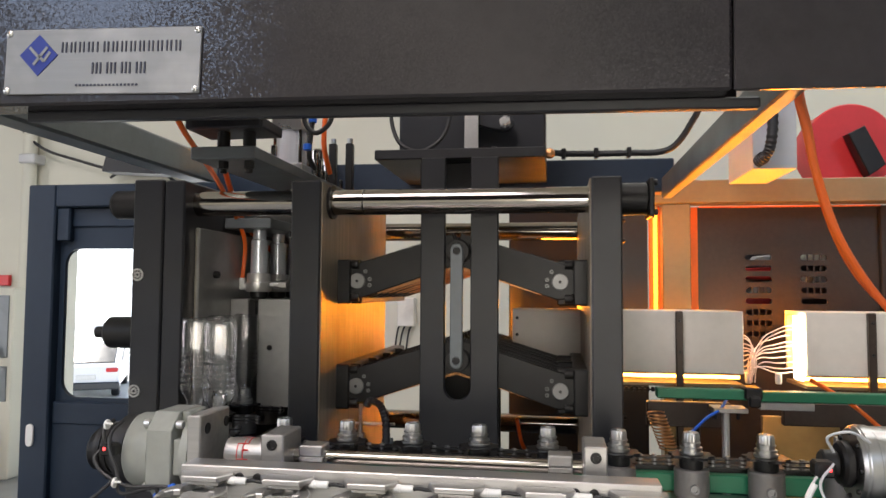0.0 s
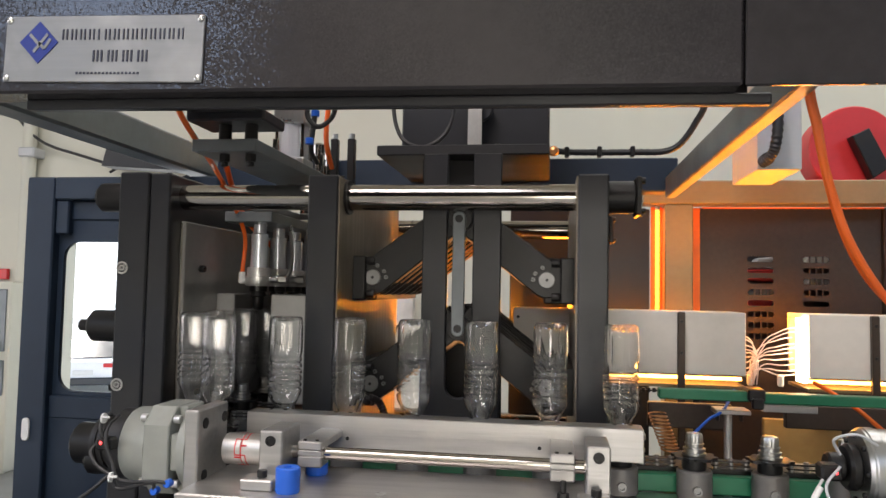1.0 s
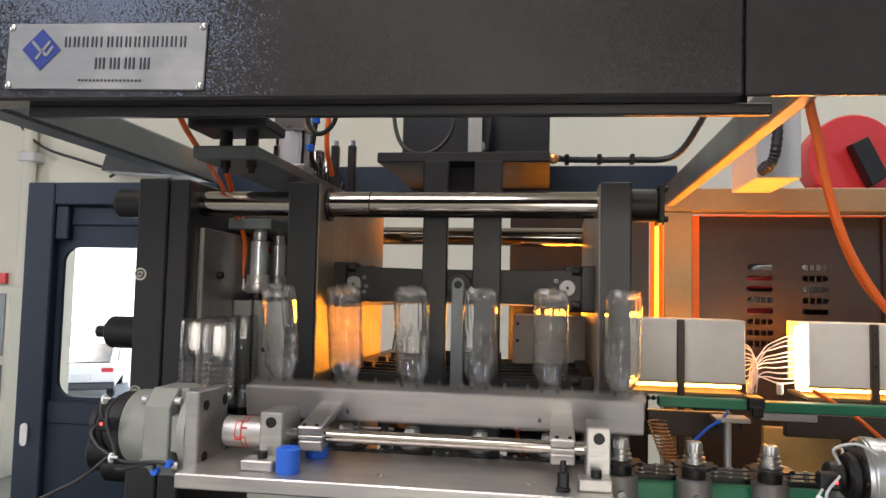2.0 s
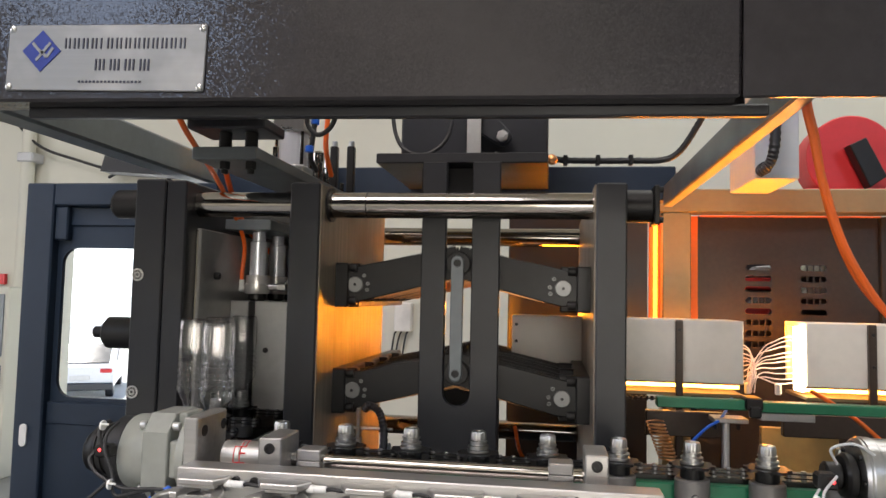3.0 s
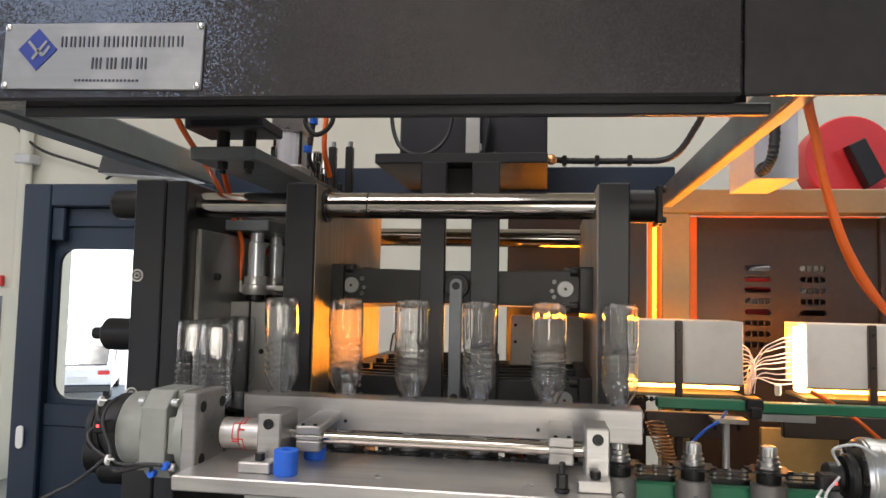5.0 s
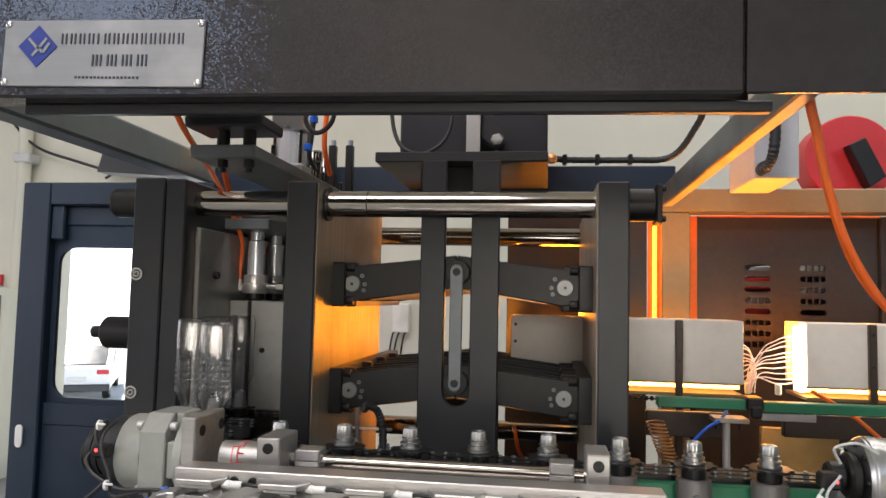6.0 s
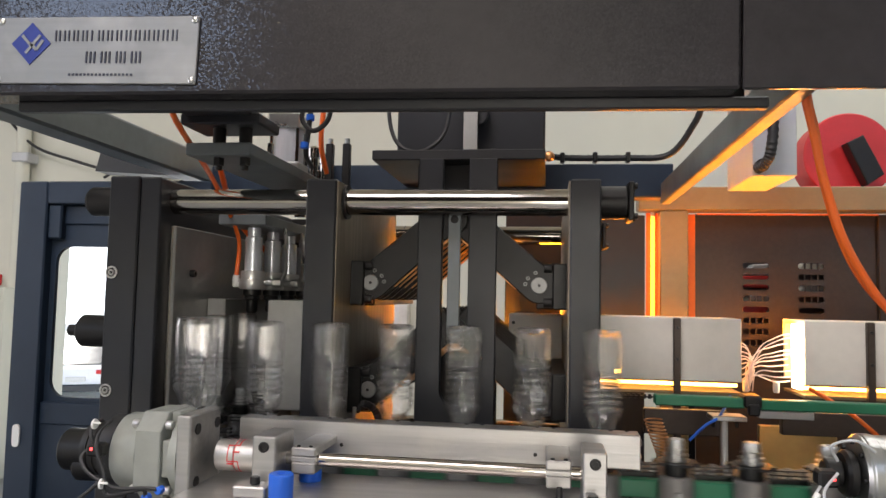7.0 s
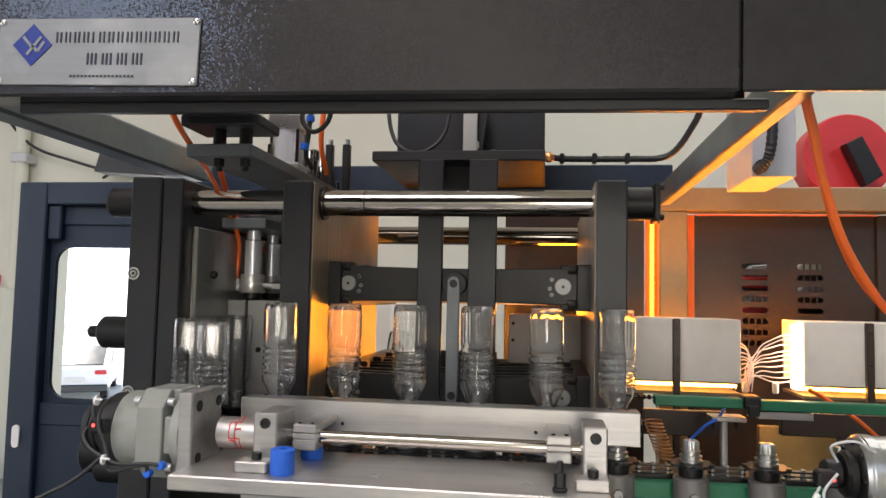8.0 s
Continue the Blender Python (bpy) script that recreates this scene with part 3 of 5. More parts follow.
for z in (Z1 + 0.002, Z2):
    f = B()
    cyl(f, (-0.157, 0, z), "y", 0.0245, 1.4465, 1.93, 28, 0.002)
    part("roller", f, M_BLACK, cross)
    f = B()
    bolt_head(f, (-0.1575, 1.4365, z), "y", 0.008, -0.0006)
    part("pin_screw", f, M_BLACK, cross)

# centre column with its slot
col = thing("centre_column", "black steel centre column with a long rounded slot", "column")
f = B()
slot = arc(-0.157, 1.337, 0.026, 180, 360, 10)
slab(f, [(-0.233, 0.95), (-0.075, 0.95), (-0.075, 1.80), (-0.131, 1.80)] + slot[::-1] + [(-0.183, 1.80), (-0.233, 1.80)], "y", 1.45, 1.466, 0.002)
part("front_plate", f, M_DARK, col)
# black sheet added so the slot's lower end stays dark against the wall
f = B()
box(f, -0.222, -0.088, 1.70, 1.712, 0.95, 1.40, 0.001)
part("dark_slot_sheet", f, M_BLACK, col)
f = B()
box(f, -0.259, -0.089, 1.58, 1.66, 1.74, 1.811, 0.002)
part("neck", f, M_DARK, col)
f = B()
box(f, -0.35, 0.018, 1.523, 1.90, 1.811, 1.833, 0.002)
part("top_plate", f, M_DARK, col)

# drive motor on top of the column
dm = thing("drive_motor", "dark cast drive housing with a cable loop on the top plate", "motor")
f = B()
box(f, -0.325, 0.016, 1.66, 1.90, 1.833, 2.2, 0.004)
part("housing", f, M_DARK, dm)
f = B()
box(f, -0.163, -0.132, 1.60, 1.606, 1.834, 1.99, 0.001)
part("guide_strip", f, M_BRIGHT, dm, "pale aluminium guide strip")
f = B()
hose(f, [(-0.327, 1.57, 2.05), (-0.326, 1.57, 1.93), (-0.312, 1.565, 1.87), (-0.285, 1.56, 1.842), (-0.245, 1.56, 1.838), (-0.205, 1.565, 1.87), (-0.19, 1.57, 1.93), (-0.188, 1.58, 2.05)], 0.0045, 10)
part("cable", f, M_RUBBER, dm)
for x, z in ((-0.095, 1.848), (-0.19, 1.846), (-0.206, 1.846)):
    f = B()
    cyl(f, (x, 1.59, z - 0.014), "z", 0.006, 0, 0.014, 6)
    part("nut", f, M_BLACK, dm)
crank = thing("drive_crank", "dark crank arm with a bright nut on the drive housing", "crank", (-0.14, 1.63, 1.935))
f = B()
slab(f, arc(0, 0, 0.030, 90, 270, 8) + arc(0.072, 0, 0.02, -90, 90, 8), "y", -0.012, 0.004, 0.002)
part("arm", f, M_DARK, crank)
f = B()
cyl(f, (0.072, -0.012, 0), "y", 0.0135, -0.009, 0, 6)
cyl(f, (0.072, -0.012, 0), "y", 0.0075, -0.016, 0, 14)
part("nut", f, M_BRIGHT, crank)

# cable along the rear beam
rc = thing("rear_cable", "black wrapped cable on the rear beam", "cable")
f = B()
hose(f, [(0.015, 1.955, 1.905), (0.06, 1.955, 1.898), (0.14, 1.96, 1.897), (0.24, 1.96, 1.897), (0.31, 1.96, 1.898), (0.35, 1.95, 1.915), (0.385, 1.93, 1.965), (0.41, 1.91, 2.03), (0.42, 1.9, 2.2)], 0.0085, 10, 8, 0.0005)
part("sleeve", f, M_RUBBER, rc)
for x in (0.055, 0.14, 0.225):
    f = B()
    box(f, x, x + 0.012, 1.946, 1.974, 1.885, 1.911, 0.002)
    part("clip", f, M_BLACK, rc)
f = B()
turned(f, [(0.00001, -0.01), (0.009, -0.007), (0.012, 0), (0.009, 0.007), (0.00001, 0.01)], (0.026, 1.6, 1.832), "y", 16)
solo("brass_fitting", f, M_COPPER, "small bright bronze elbow fitting on the top plate", "fitting")

# ---- blowing station over the moulds ----
st = thing("blow_station_plate", "slate grey hanger plate bolted under the front beam", "bracket")
f = B()
box(f, -0.612, -0.468, 1.19, 1.29, 1.812, 1.832, 0.003)
box(f, -0.60, -0.48, 0.86, 1.19, 1.826, 1.86, 0.002)
part("upper_plate", f, M_DARK, st)
for x in (-0.554, -0.505):
    f = B()
    cyl(f, (x, 1.225, 0), "z", 0.0115, 1.781, 1.812, 20)
    part("spacer", f, M_BLACK, st)
    f = B()
    cyl(f, (x, 1.225, 0), "z", 0.010, 1.745, 1.759, 6)
    cyl(f, (x, 1.225, 0), "z", 0.0065, 1.737, 1.745, 12)
    part("bolt", f, M_BLACK, st)
f = B()
box(f, -0.603, -0.484, 1.197, 1.95, 1.759, 1.781, 0.002)
part("lower_plate", f, M_GREYPLATE, st)
for k in range(4):
    f = B()
    y = 1.34 + k * 0.15
    cyl(f, (-0.53, y, 0), "z", 0.011, 1.7815, 1.787, 12)
    cyl(f, (-0.505, y, 0), "z", 0.006, 1.7815, 1.81, 12)
    part("bolt", f, M_CHROME, st)
for k in range(1):
    ac = thing("air_cylinder", "pale aluminium pneumatic cylinder with bright end caps", "air cylinder", (-0.528, 1.50 + 0.11 * k, 1.781), "air cylinders on the hanger plate")
    f = B()
    box(f, -0.034, 0.034, -0.034, 0.034, 0, 0.018, 0.003)
    part("lower_cap", f, M_STEEL, ac)
    f = B()
    slab(f, [(0.031 * math.cos(2 * math.pi * q / 32) * (1.06 if q % 8 in (3, 4, 5) else 1), 0.031 * math.sin(2 * math.pi * q / 32) * (1.06 if q % 8 in (3, 4, 5) else 1)) for q in range(32)], "z", 0.018, 0.09, 0)
    part("barrel", f, M_PALEALU, ac, "pale ribbed cylinder barrel")
    f = B()
    box(f, -0.035, 0.035, -0.035, 0.035, 0.09, 0.122, 0.003)
    cyl(f, (0, 0, 0), "z", 0.02, 0.122, 0.2, 24)
    part("upper_cap", f, M_STEEL, ac)
    for sx in (-0.028, 0.028):
        for sy in (-0.028, 0.028):
            f = B()
            cyl(f, (sx, sy, 0), "z", 0.004, 0.018, 0.09, 10)
            part("tie_rod", f, M_CHROME, ac)
noz = thing("blow_nozzle_carriage", "row of steel blow nozzles hanging under a plate", "nozzle carriage")
f = B()
box(f, -0.695, -0.585, 1.53, 2.13, 1.665, 1.688, 0.002)
part("carrier_plate", f, M_GREYPLATE, noz)
for k in range(5):
    y = 1.6 + 0.115 * k
    f = B()
    turned(f, [(0.015, 1.665), (0.015, 1.645), (0.0195, 1.642), (0.0195, 1.566), (0.016, 1.564)], (-0.64, y, 0), "z", 24)
    part("cylinder", f, M_PALEALU, noz)
    f = B()
    turned(f, [(0.026, 1.566), (0.027, 1.563), (0.027, 1.547), (0.0295, 1.545), (0.0295, 1.528), (0.027, 1.524)], (-0.64, y, 0), "z", 28)
    part("collar", f, M_BRIGHT, noz)
    f = B()
    turned(f, [(0.02, 1.524), (0.02, 1.512), (0.016, 1.51), (0.018, 1.502), (0.013, 1.499), (0.013, 1.476), (0.009, 1.47)], (-0.64, y, 0), "z", 20)
    part("tip", f, M_BLACK, noz)
    f = B()
    cyl(f, (0, y, 1.54), "x", 0.008, -0.613, -0.575, 12)
    cyl(f, (0, y, 1.54), "x", 0.011, -0.59, -0.57, 6)
    part("air_port", f, M_STEEL, noz)
    f = B()
    hose(f, [(-0.575, y, 1.54), (-0.565, y, 1.56), (-0.565, y + 0.01, 1.60), (-0.575, y + 0.02, 1.665)], 0.004, 8)
    part("air_line", f, M_STEEL, noz)
for k in range(4):
    f = B()
    turned(f, [(0.013, 1.70), (0.013, 1.86), (0.016, 1.862), (0.016, 1.885), (0.01, 1.89)], (-0.565, 1.60 + 0.09 * k, 0), "z", 18)
    part("piston_rod", f, M_CHROME, noz)
f = B()
cyl(f, (0, 1.6, 1.535), "x", 0.007, -0.685, -0.665, 12)
cyl(f, (-0.68, 1.6, 0), "z", 0.008, 1.53, 1.556, 12)
part("elbow", f, M_WHITEPLASTIC, noz, "white push-in elbow")
# black sheets added for the darkness behind the moulds, open where bottles pass
f = B()
for x0, x1, z0, z1 in ((-0.75, -0.50, 1.0, 1.18), (-0.75, -0.50, 1.50, 1.75), (-0.75, -0.69, 1.18, 1.50), (-0.59, -0.50, 1.18, 1.50)):
    box(f, x0, x1, 2.14, 2.16, z0, z1, 0)
box(f, -1.0, -0.615, 2.68, 2.70, 1.0, 1.75, 0.002)
solo("dark_backing", f, M_BLACK, "black sheets with a bottle passage, added to darken the space behind the blowing station", "panel")

for nm, pts, r in (("air_hose", [(-0.565, 1.05, 1.84), (-0.580, 1.12, 1.80), (-0.640, 1.36, 1.76), (-0.665, 1.5, 1.71), (-0.668, 1.58, 1.64), (-0.68, 1.6, 1.556)], 0.005),
                   ("air_hose", [(-0.60, 1.3, 1.88), (-0.66, 1.45, 1.79), (-0.69, 1.62, 1.69), (-0.665, 1.72, 1.63), (-0.64, 1.75, 1.60)], 0.006),
                   ("air_hose", [(-0.43, 1.45, 2.0), (-0.434, 1.44, 1.90), (-0.440, 1.45, 1.83), (-0.442, 1.5, 1.78)], 0.0055)):
    f = B()
    hose(f, pts, r)
    solo(nm, f, M_ORANGE, "orange pneumatic hose of the blowing station", "hose", "", "orange air hoses")
f = B()
hose(f, [(-0.402, 1.25, 1.87), (-0.412, 1.25, 1.835), (-0.392, 1.25, 1.812), (-0.368, 1.25, 1.825), (-0.36, 1.25, 1.85), (-0.37, 1.25, 1.88)], 0.0045)
solo("cable_loop", f, M_RUBBER, "black looped cable above the hanger plate", "cable")
f = B()
hose(f, [(-0.422, 1.33, 1.88), (-0.427, 1.33, 1.83), (-0.437, 1.35, 1.79), (-0.435, 1.38, 1.77)], 0.005)
solo("air_line_black", f, M_RUBBER, "black air line with a blue collar", "hose")
for z, x, r in ((1.850, -0.424, 0.008), (1.797, -0.434, 0.008)):
    f = B()
    cyl(f, (x, 1.33, 0), "z", r, z, z + 0.012, 14)
    solo("push_fitting", f, M_BLUEPLASTIC, "small blue push-in collar on a black line", "fitting", "", "blue push-in collars")
for x in (-0.498, -0.456):
    g = thing("guide_pin", "black upright guide pin with a pale tip", "pin", (x, 1.7, 1.77), "guide pins behind the clamp")
    f = B()
    box(f, -0.009, 0.009, -0.009, 0.009, 0, 0.115, 0.002)
    part("shank", f, M_BLACK, g)
    f = B()
    cyl(f, (0, 0, 0), "z", 0.007, 0.115, 0.128, 10)
    part("tip", f, M_STEEL, g)

# ---- oven ----
OV = 1.86


def lamp_box(x0, x1, at_end):
    t = thing("lamp_housing", "pale grey sheet-metal heater lamp housing with a glowing lower edge", "heater box", (0, 0, 0), "heater boxes of the oven")
    f = B()
    box(f, x0, x1, OV, OV + 0.012, 1.332, 1.484, 0.002)
    box(f, x0, x1, OV + 0.012, OV + 0.16, 1.474, 1.484, 0.001)
    part("front_cover", f, M_GREYBOX, t)
    f = B()
    box(f, x0, x1, OV + 0.15, OV + 0.16, 1.332, 1.474, 0.001)
    part("reflector", f, M_ALU, t)
    for z, y in ((1.322, OV + 0.03), (1.345, OV + 0.06), (1.38, OV + 0.06), (1.42, OV + 0.06)):
        f = B()
        cyl(f, (0, y, z), "x", 0.0042, x0 + 0.004, x1 - 0.004, 14)
        part("quartz_tube", f, M_HOT, t, "glowing quartz heater tube")
    f = B()
    box(f, x0, x1, OV + 0.002, OV + 0.16, 1.300, 1.308, 0.001)
    part("tray", f, M_FRAMEGREY, t)
    return t


h1, h2 = lamp_box(-0.07, 0.4885, 1), lamp_box(0.631, 1.35, -1)
for h, x in ((h1, 0.328), (h2, 0.764)):
    f = B()
    box(f, x, x + 0.017, OV - 0.018, OV - 0.003, 1.10, 1.4835, 0.002)
    part("bracket", f, M_BROWN, h, "dark brown bracket strip")
    for z in (1.46, 1.385):
        f = B()
        bolt_head(f, (x + 0.0085, OV - 0.018, z), "y", 0.004, -0.003)
        part("screw", f, M_BLACK, h)
for x, z in ((-0.058, 1.462), (-0.058, 1.42)):
    f = B()
    bolt_head(f, (x, OV, z), "y", 0.004, -0.002)
    part("screw", f, M_BLACK, h1)
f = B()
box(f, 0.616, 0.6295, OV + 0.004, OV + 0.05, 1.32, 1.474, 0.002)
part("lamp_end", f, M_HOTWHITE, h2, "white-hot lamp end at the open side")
for x in (0.505, 0.575):
    f = B()
    turned(f, [(0.006, 1.308), (0.008, 1.312), (0.008, 1.332), (0.005, 1.335)], (x, OV + 0.03, 0), "z", 12)
    solo("terminal_block", f, M_WHITEPLASTIC, "white ceramic terminal lit by the heater lamps", "terminal", "", "ceramic terminals")
rnd = random.Random(7)
wires = thing("wire_bundle", "bundle of white heat-proof wires between the heater boxes", "wires")
for k in range(20):
    y = OV + 0.015 + rnd.uniform(0, 0.04)
    u = (k // 2) / 9
    tx, tz = 0.514 + rnd.uniform(-0.007, 0.007), 1.385 - 0.03 * u + rnd.uniform(-0.004, 0.004)
    f = B()
    if k % 2:
        z0 = 1.428 - 0.095 * u + rnd.uniform(-0.003, 0.003)
        hose(f, [(0.4885, y, z0), (0.497, y - 0.006, z0 - 0.001), (0.508, y - 0.012, 0.5 * (z0 + tz) + 0.004), (tx + 0.002, y - 0.014, tz - 0.012), (tx - 0.004, y - 0.01, 1.335), (0.509 + rnd.uniform(-0.006, 0.006), y, 1.312)], 0.0015, 6, 6)
    else:
        z0 = 1.452 - 0.118 * u + rnd.uniform(-0.003, 0.003)
        hose(f, [(0.612, y + 0.01, z0), (0.590, y, z0 - 0.002), (0.565, y - 0.008, z0 - 0.012 * (1 - u)), (0.538, y - 0.012, 0.55 * z0 + 0.45 * tz), (tx + 0.004, y - 0.014, tz - 0.008), (tx, y - 0.01, 1.338), (0.513 + rnd.uniform(-0.006, 0.006), y, 1.312)], 0.0015, 6, 6)
    part("wire", f, M_WIRE, wires)
# heat glow that leaves the housings at the open end and behind
area("oven_lamp", (-0.06, 2.065, 1.42), (-1.0, 2.065, 1.43), 0.10, 0.17, 9.5, (1.0, 0.29, 0.012))
area("oven_lamp", (0.45, 2.10, 1.47), (0.42, 1.7, 2.05), 0.9, 0.10, 12.5, (1.0, 0.28, 0.012))

# red fan, duct and hoses of the oven
fan = thing("blower_fan", "red painted blower housing standing on the oven frame", "fan")
f = B()
cyl(f, (0.985, 0, 2.005), "y", 0.14, 2.5, 2.62, 56, 0.004)
part("scroll", f, M_RED, fan)
f = B()
box(f, 0.84, 1.2, 2.49, 2.64, 1.874, 1.905, 0.003)
part("foot", f, M_RED, fan)
f = B()
slab(f, [(0.955, 2.035), (1.005, 2.06), (1.065, 1.935), (1.015, 1.90)], "y", 2.44, 2.49, 0.003)
part("motor_box", f, M_BLACK, fan)
f = B()
box(f, 0.85, 1.25, 2.32, 2.66, 1.862, 1.8745, 0.001)
solo("fan_shelf", f, M_FRAMEGREY, "warm grey shelf plate on the oven crossbar", "shelf")
duct = thing("air_duct", "pale grey folded sheet-metal duct with a dark corrugated hose", "duct")
f = B()
box(f, 0.527, 0.632, 1.90, 2.155, 1.838, 2.2, 0.002)
part("casing", f, M_GREYDUCT, duct)
f = B()
hose(f, [(0.556, 1.862, 2.05), (0.562, 1.85, 1.96), (0.556, 1.85, 1.89), (0.545, 1.86, 1.862), (0.53, 1.88, 1.85)], 0.0125, 12, 9, 0.0012)
part("corrugated_hose", f, M_RUBBER, duct, "black corrugated hose")
f = B()
cyl(f, (0.545, 0, 1.862), "y", 0.016, 1.875, 1.90, 20)
part("hose_socket", f, M_BLACK, duct)
for k, (dx, dy) in enumerate(((0, 0), (0.006, 0.011))):
    f = B()
    hose(f, [(0.324 + dx, 0.93 + dy, 1.82), (0.333 + dx, 0.94 + dy, 1.77), (0.344 + dx, 0.95 + dy, 1.735), (0.362 + dx * 0.6, 0.97 + dy, 1.68), (0.394 + dx * 0.3, 1.0 + dy, 1.61), (0.438, 1.04 + dy, 1.555), (0.49 + dx, 1.08 + dy, 1.505), (0.56 + dx, 1.13 + dy, 1.45)], 0.0054)
    solo("air_hose", f, M_ORANGE, "bright orange air hose hanging from the beam", "hose", "", "orange air hoses")

# ---- preform guide and small oven hardware ----
gr = thing("upper_guide_rail", "green plastic-topped guide rail of the preform line", "guide rail")
for x0, x1, z in ((0.236, 0.408, 1.320), (0.426, 1.6, 1.318)):
    f = B()
    box(f, x0, x1, 1.5, 1.53, z, z + 0.0195, 0.002)
    part("rail", f, M_GREEN, gr)
f = B()
box(f, 0.400, 0.432, 1.49, 1.54, 1.322, 1.346, 0.003)
box(f, 0.406, 0.428, 1.485, 1.50, 1.308, 1.33, 0.003)
part("joint_clamp", f, M_BLACK, gr)
f = B()
box(f, 0.43, 0.53, 1.505, 1.54, 1.302, 1.3165, 0.001)
part("under_strip", f, M_ALU, gr)
sup = thing("rail_support", "bright round support rod with a small top plate", "support")
f = B()
cyl(f, (0.371, 1.53, 0), "z", 0.0075, 1.0, 1.293, 18)
part("rod", f, M_BRIGHT, sup)
f = B()
box(f, 0.345, 0.41, 1.51, 1.56, 1.293, 1.302, 0.001)
part("top_plate", f, M_STEEL, sup)
for x in (0.352, 0.396):
    f = B()
    cyl(f, (x, 1.53, 0), "z", 0.004, 1.278, 1.293, 8)
    part("screw", f, M_BLACK, sup)
f = B()
box(f, 0.24, 0.42, 1.70, 1.72, 1.23, 1.285, 0.002)
box(f, 0.53, 0.9, 1.70, 1.72, 1.24, 1.29, 0.002)
solo("rail_bracket", f, M_BROWN, "dark brown bracket plates under the heater boxes", "bracket")
f = B()
for k in range(60):
    x = 0.16 + k * 0.0125
    cyl(f, (x, 1.845, 0), "z", 0.0045, 1.288, 1.299, 8)
    box(f, x, x + 0.0125, 1.840, 1.850, 1.291, 1.2945, 0)
solo("drive_chain", f, M_BLACK, "dark roller chain along the heater boxes", "chain", "stuff")
f = B()
box(f, 0.56, 0.745, 1.98, 2.0, 0.9, 1.215, 0.002)
solo("ochre_panel", f, M_OCHRE, "ochre sheet panel behind the guide rail", "panel")
f = B()
spr = [(0.238 + 0.018 * math.cos(a) + 0.0025 * a / 6.28, 1.55 + 0.018 * math.sin(a), 1.285 - 0.0068 * a / 6.28) for a in [k * 0.55 for k in range(126)]]
hose(f, spr, 0.0016, 6, 1)
solo("coil_spring", f, M_COPPER, "long bronze coil spring hanging by the rail", "spring")
for nm, mat, lab, pts, r in (
        ("blue_tube", M_BLUEPLASTIC, "thin blue air tube by the support rod", [(0.30, 1.5, 1.255), (0.33, 1.5, 1.285), (0.36, 1.52, 1.30), (0.40, 1.6, 1.33)], 0.003),
        ("red_tube", M_ORANGE, "thin red air tube crossing the rail", [(0.575, 1.66, 1.345), (0.60, 1.60, 1.325), (0.627, 1.55, 1.30), (0.684, 1.5, 1.237), (0.73, 1.46, 1.18)], 0.0044),
        ("red_tube", M_ORANGE, "thin red air tube beside the ochre panel", [(0.63, 1.75, 1.28), (0.665, 1.72, 1.255), (0.70, 1.70, 1.21), (0.73, 1.68, 1.16)], 0.0044),
        ("red_tube", M_ORANGE, "thin red air tube behind the carriers", [(-0.06, 1.9, 1.20), (-0.04, 1.85, 1.14), (0.01, 1.8, 1.12), (0.03, 1.75, 1.16)], 0.005),
        ("corrugated_cable", M_RUBBER, "grey corrugated cable at the lower toggle pin", [(-0.335, 1.43, 1.30), (-0.325, 1.42, 1.31), (-0.305, 1.42, 1.30), (-0.292, 1.41, 1.27), (-0.288, 1.40, 1.22), (-0.288, 1.40, 1.15)], 0.0075)):
    f = B()
    hose(f, pts, r, 10, 10, 0.0008 if nm == "corrugated_cable" else 0)
    solo(nm, f, mat, lab, "tube")
sn = thing("spray_nozzle", "small steel nozzle on a thin bracket rod", "nozzle")
f = B()
cyl(f, (-0.348, 1.43, 0), "z", 0.004, 1.24, 1.302, 12)
cyl(f, (-0.348, 1.43, 0), "z", 0.009, 1.225, 1.245, 8)
part("body", f, M_STEEL, sn)
f = B()
cyl(f, (0, 1.44, 1.262), "x", 0.003, -0.38, -0.28, 8)
part("rod", f, M_STEEL, sn)
f = B()
box(f, -0.298, -0.278, 1.40, 1.42, 1.1, 1.24, 0.002)
part("post", f, M_GREYPLATE, sn)

# lower guide of the carrier line
lg = thing("carrier_track", "dark green carrier track with steel guide strips", "conveyor track")
f = B()
box(f, -0.45, 3.2, 1.215, 1.235, 1.2135, 1.242, 0.002)
part("green_guide", f, M_GREEN, lg)
f = B()
box(f, -0.45, 3.2, 1.236, 1.30, 1.225, 1.250, 0.002)
part("slide_bed", f, M_BLACK, lg)
f = B()
box(f, -0.45, 3.2, 1.13, 1.2145, 1.195, 1.213, 0.002)
part("floor_strip", f, M_STEEL, lg)
f = B()
box(f, -0.69, -0.60, 1.36, 2.498, 1.195, 1.213, 0.002)
box(f, -1.19, -0.60, 2.5, 2.59, 1.195, 1.213, 0.002)
box(f, -1.19, -1.09, 2.592, 3.9, 1.195, 1.213, 0.002)
part("floor_strip", f, M_STEEL, lg)
f = B()
slab(f, arc(-0.49, 1.344, 0.105, 0, 360, 28)[:-1], "z", 1.20, 1.222, 0.002)
part("turning_wheel", f, M_CUP, lg)
f = B()
box(f, -1.2, 1.5, 1.0, 1.14, 0.9, 0.93, 0.002)
box(f, -0.3, 1.5, 1.32, 1.34, 0.9, 1.16, 0.002)
part("bed_plate", f, M_DARK, lg)

# ---- carriers ----
PITCH, BACK, ROW_Y, ROW_X = 0.1104, 0.125, 1.194, -0.417
R_C, CX, CY = 0.15, -0.49, 1.344


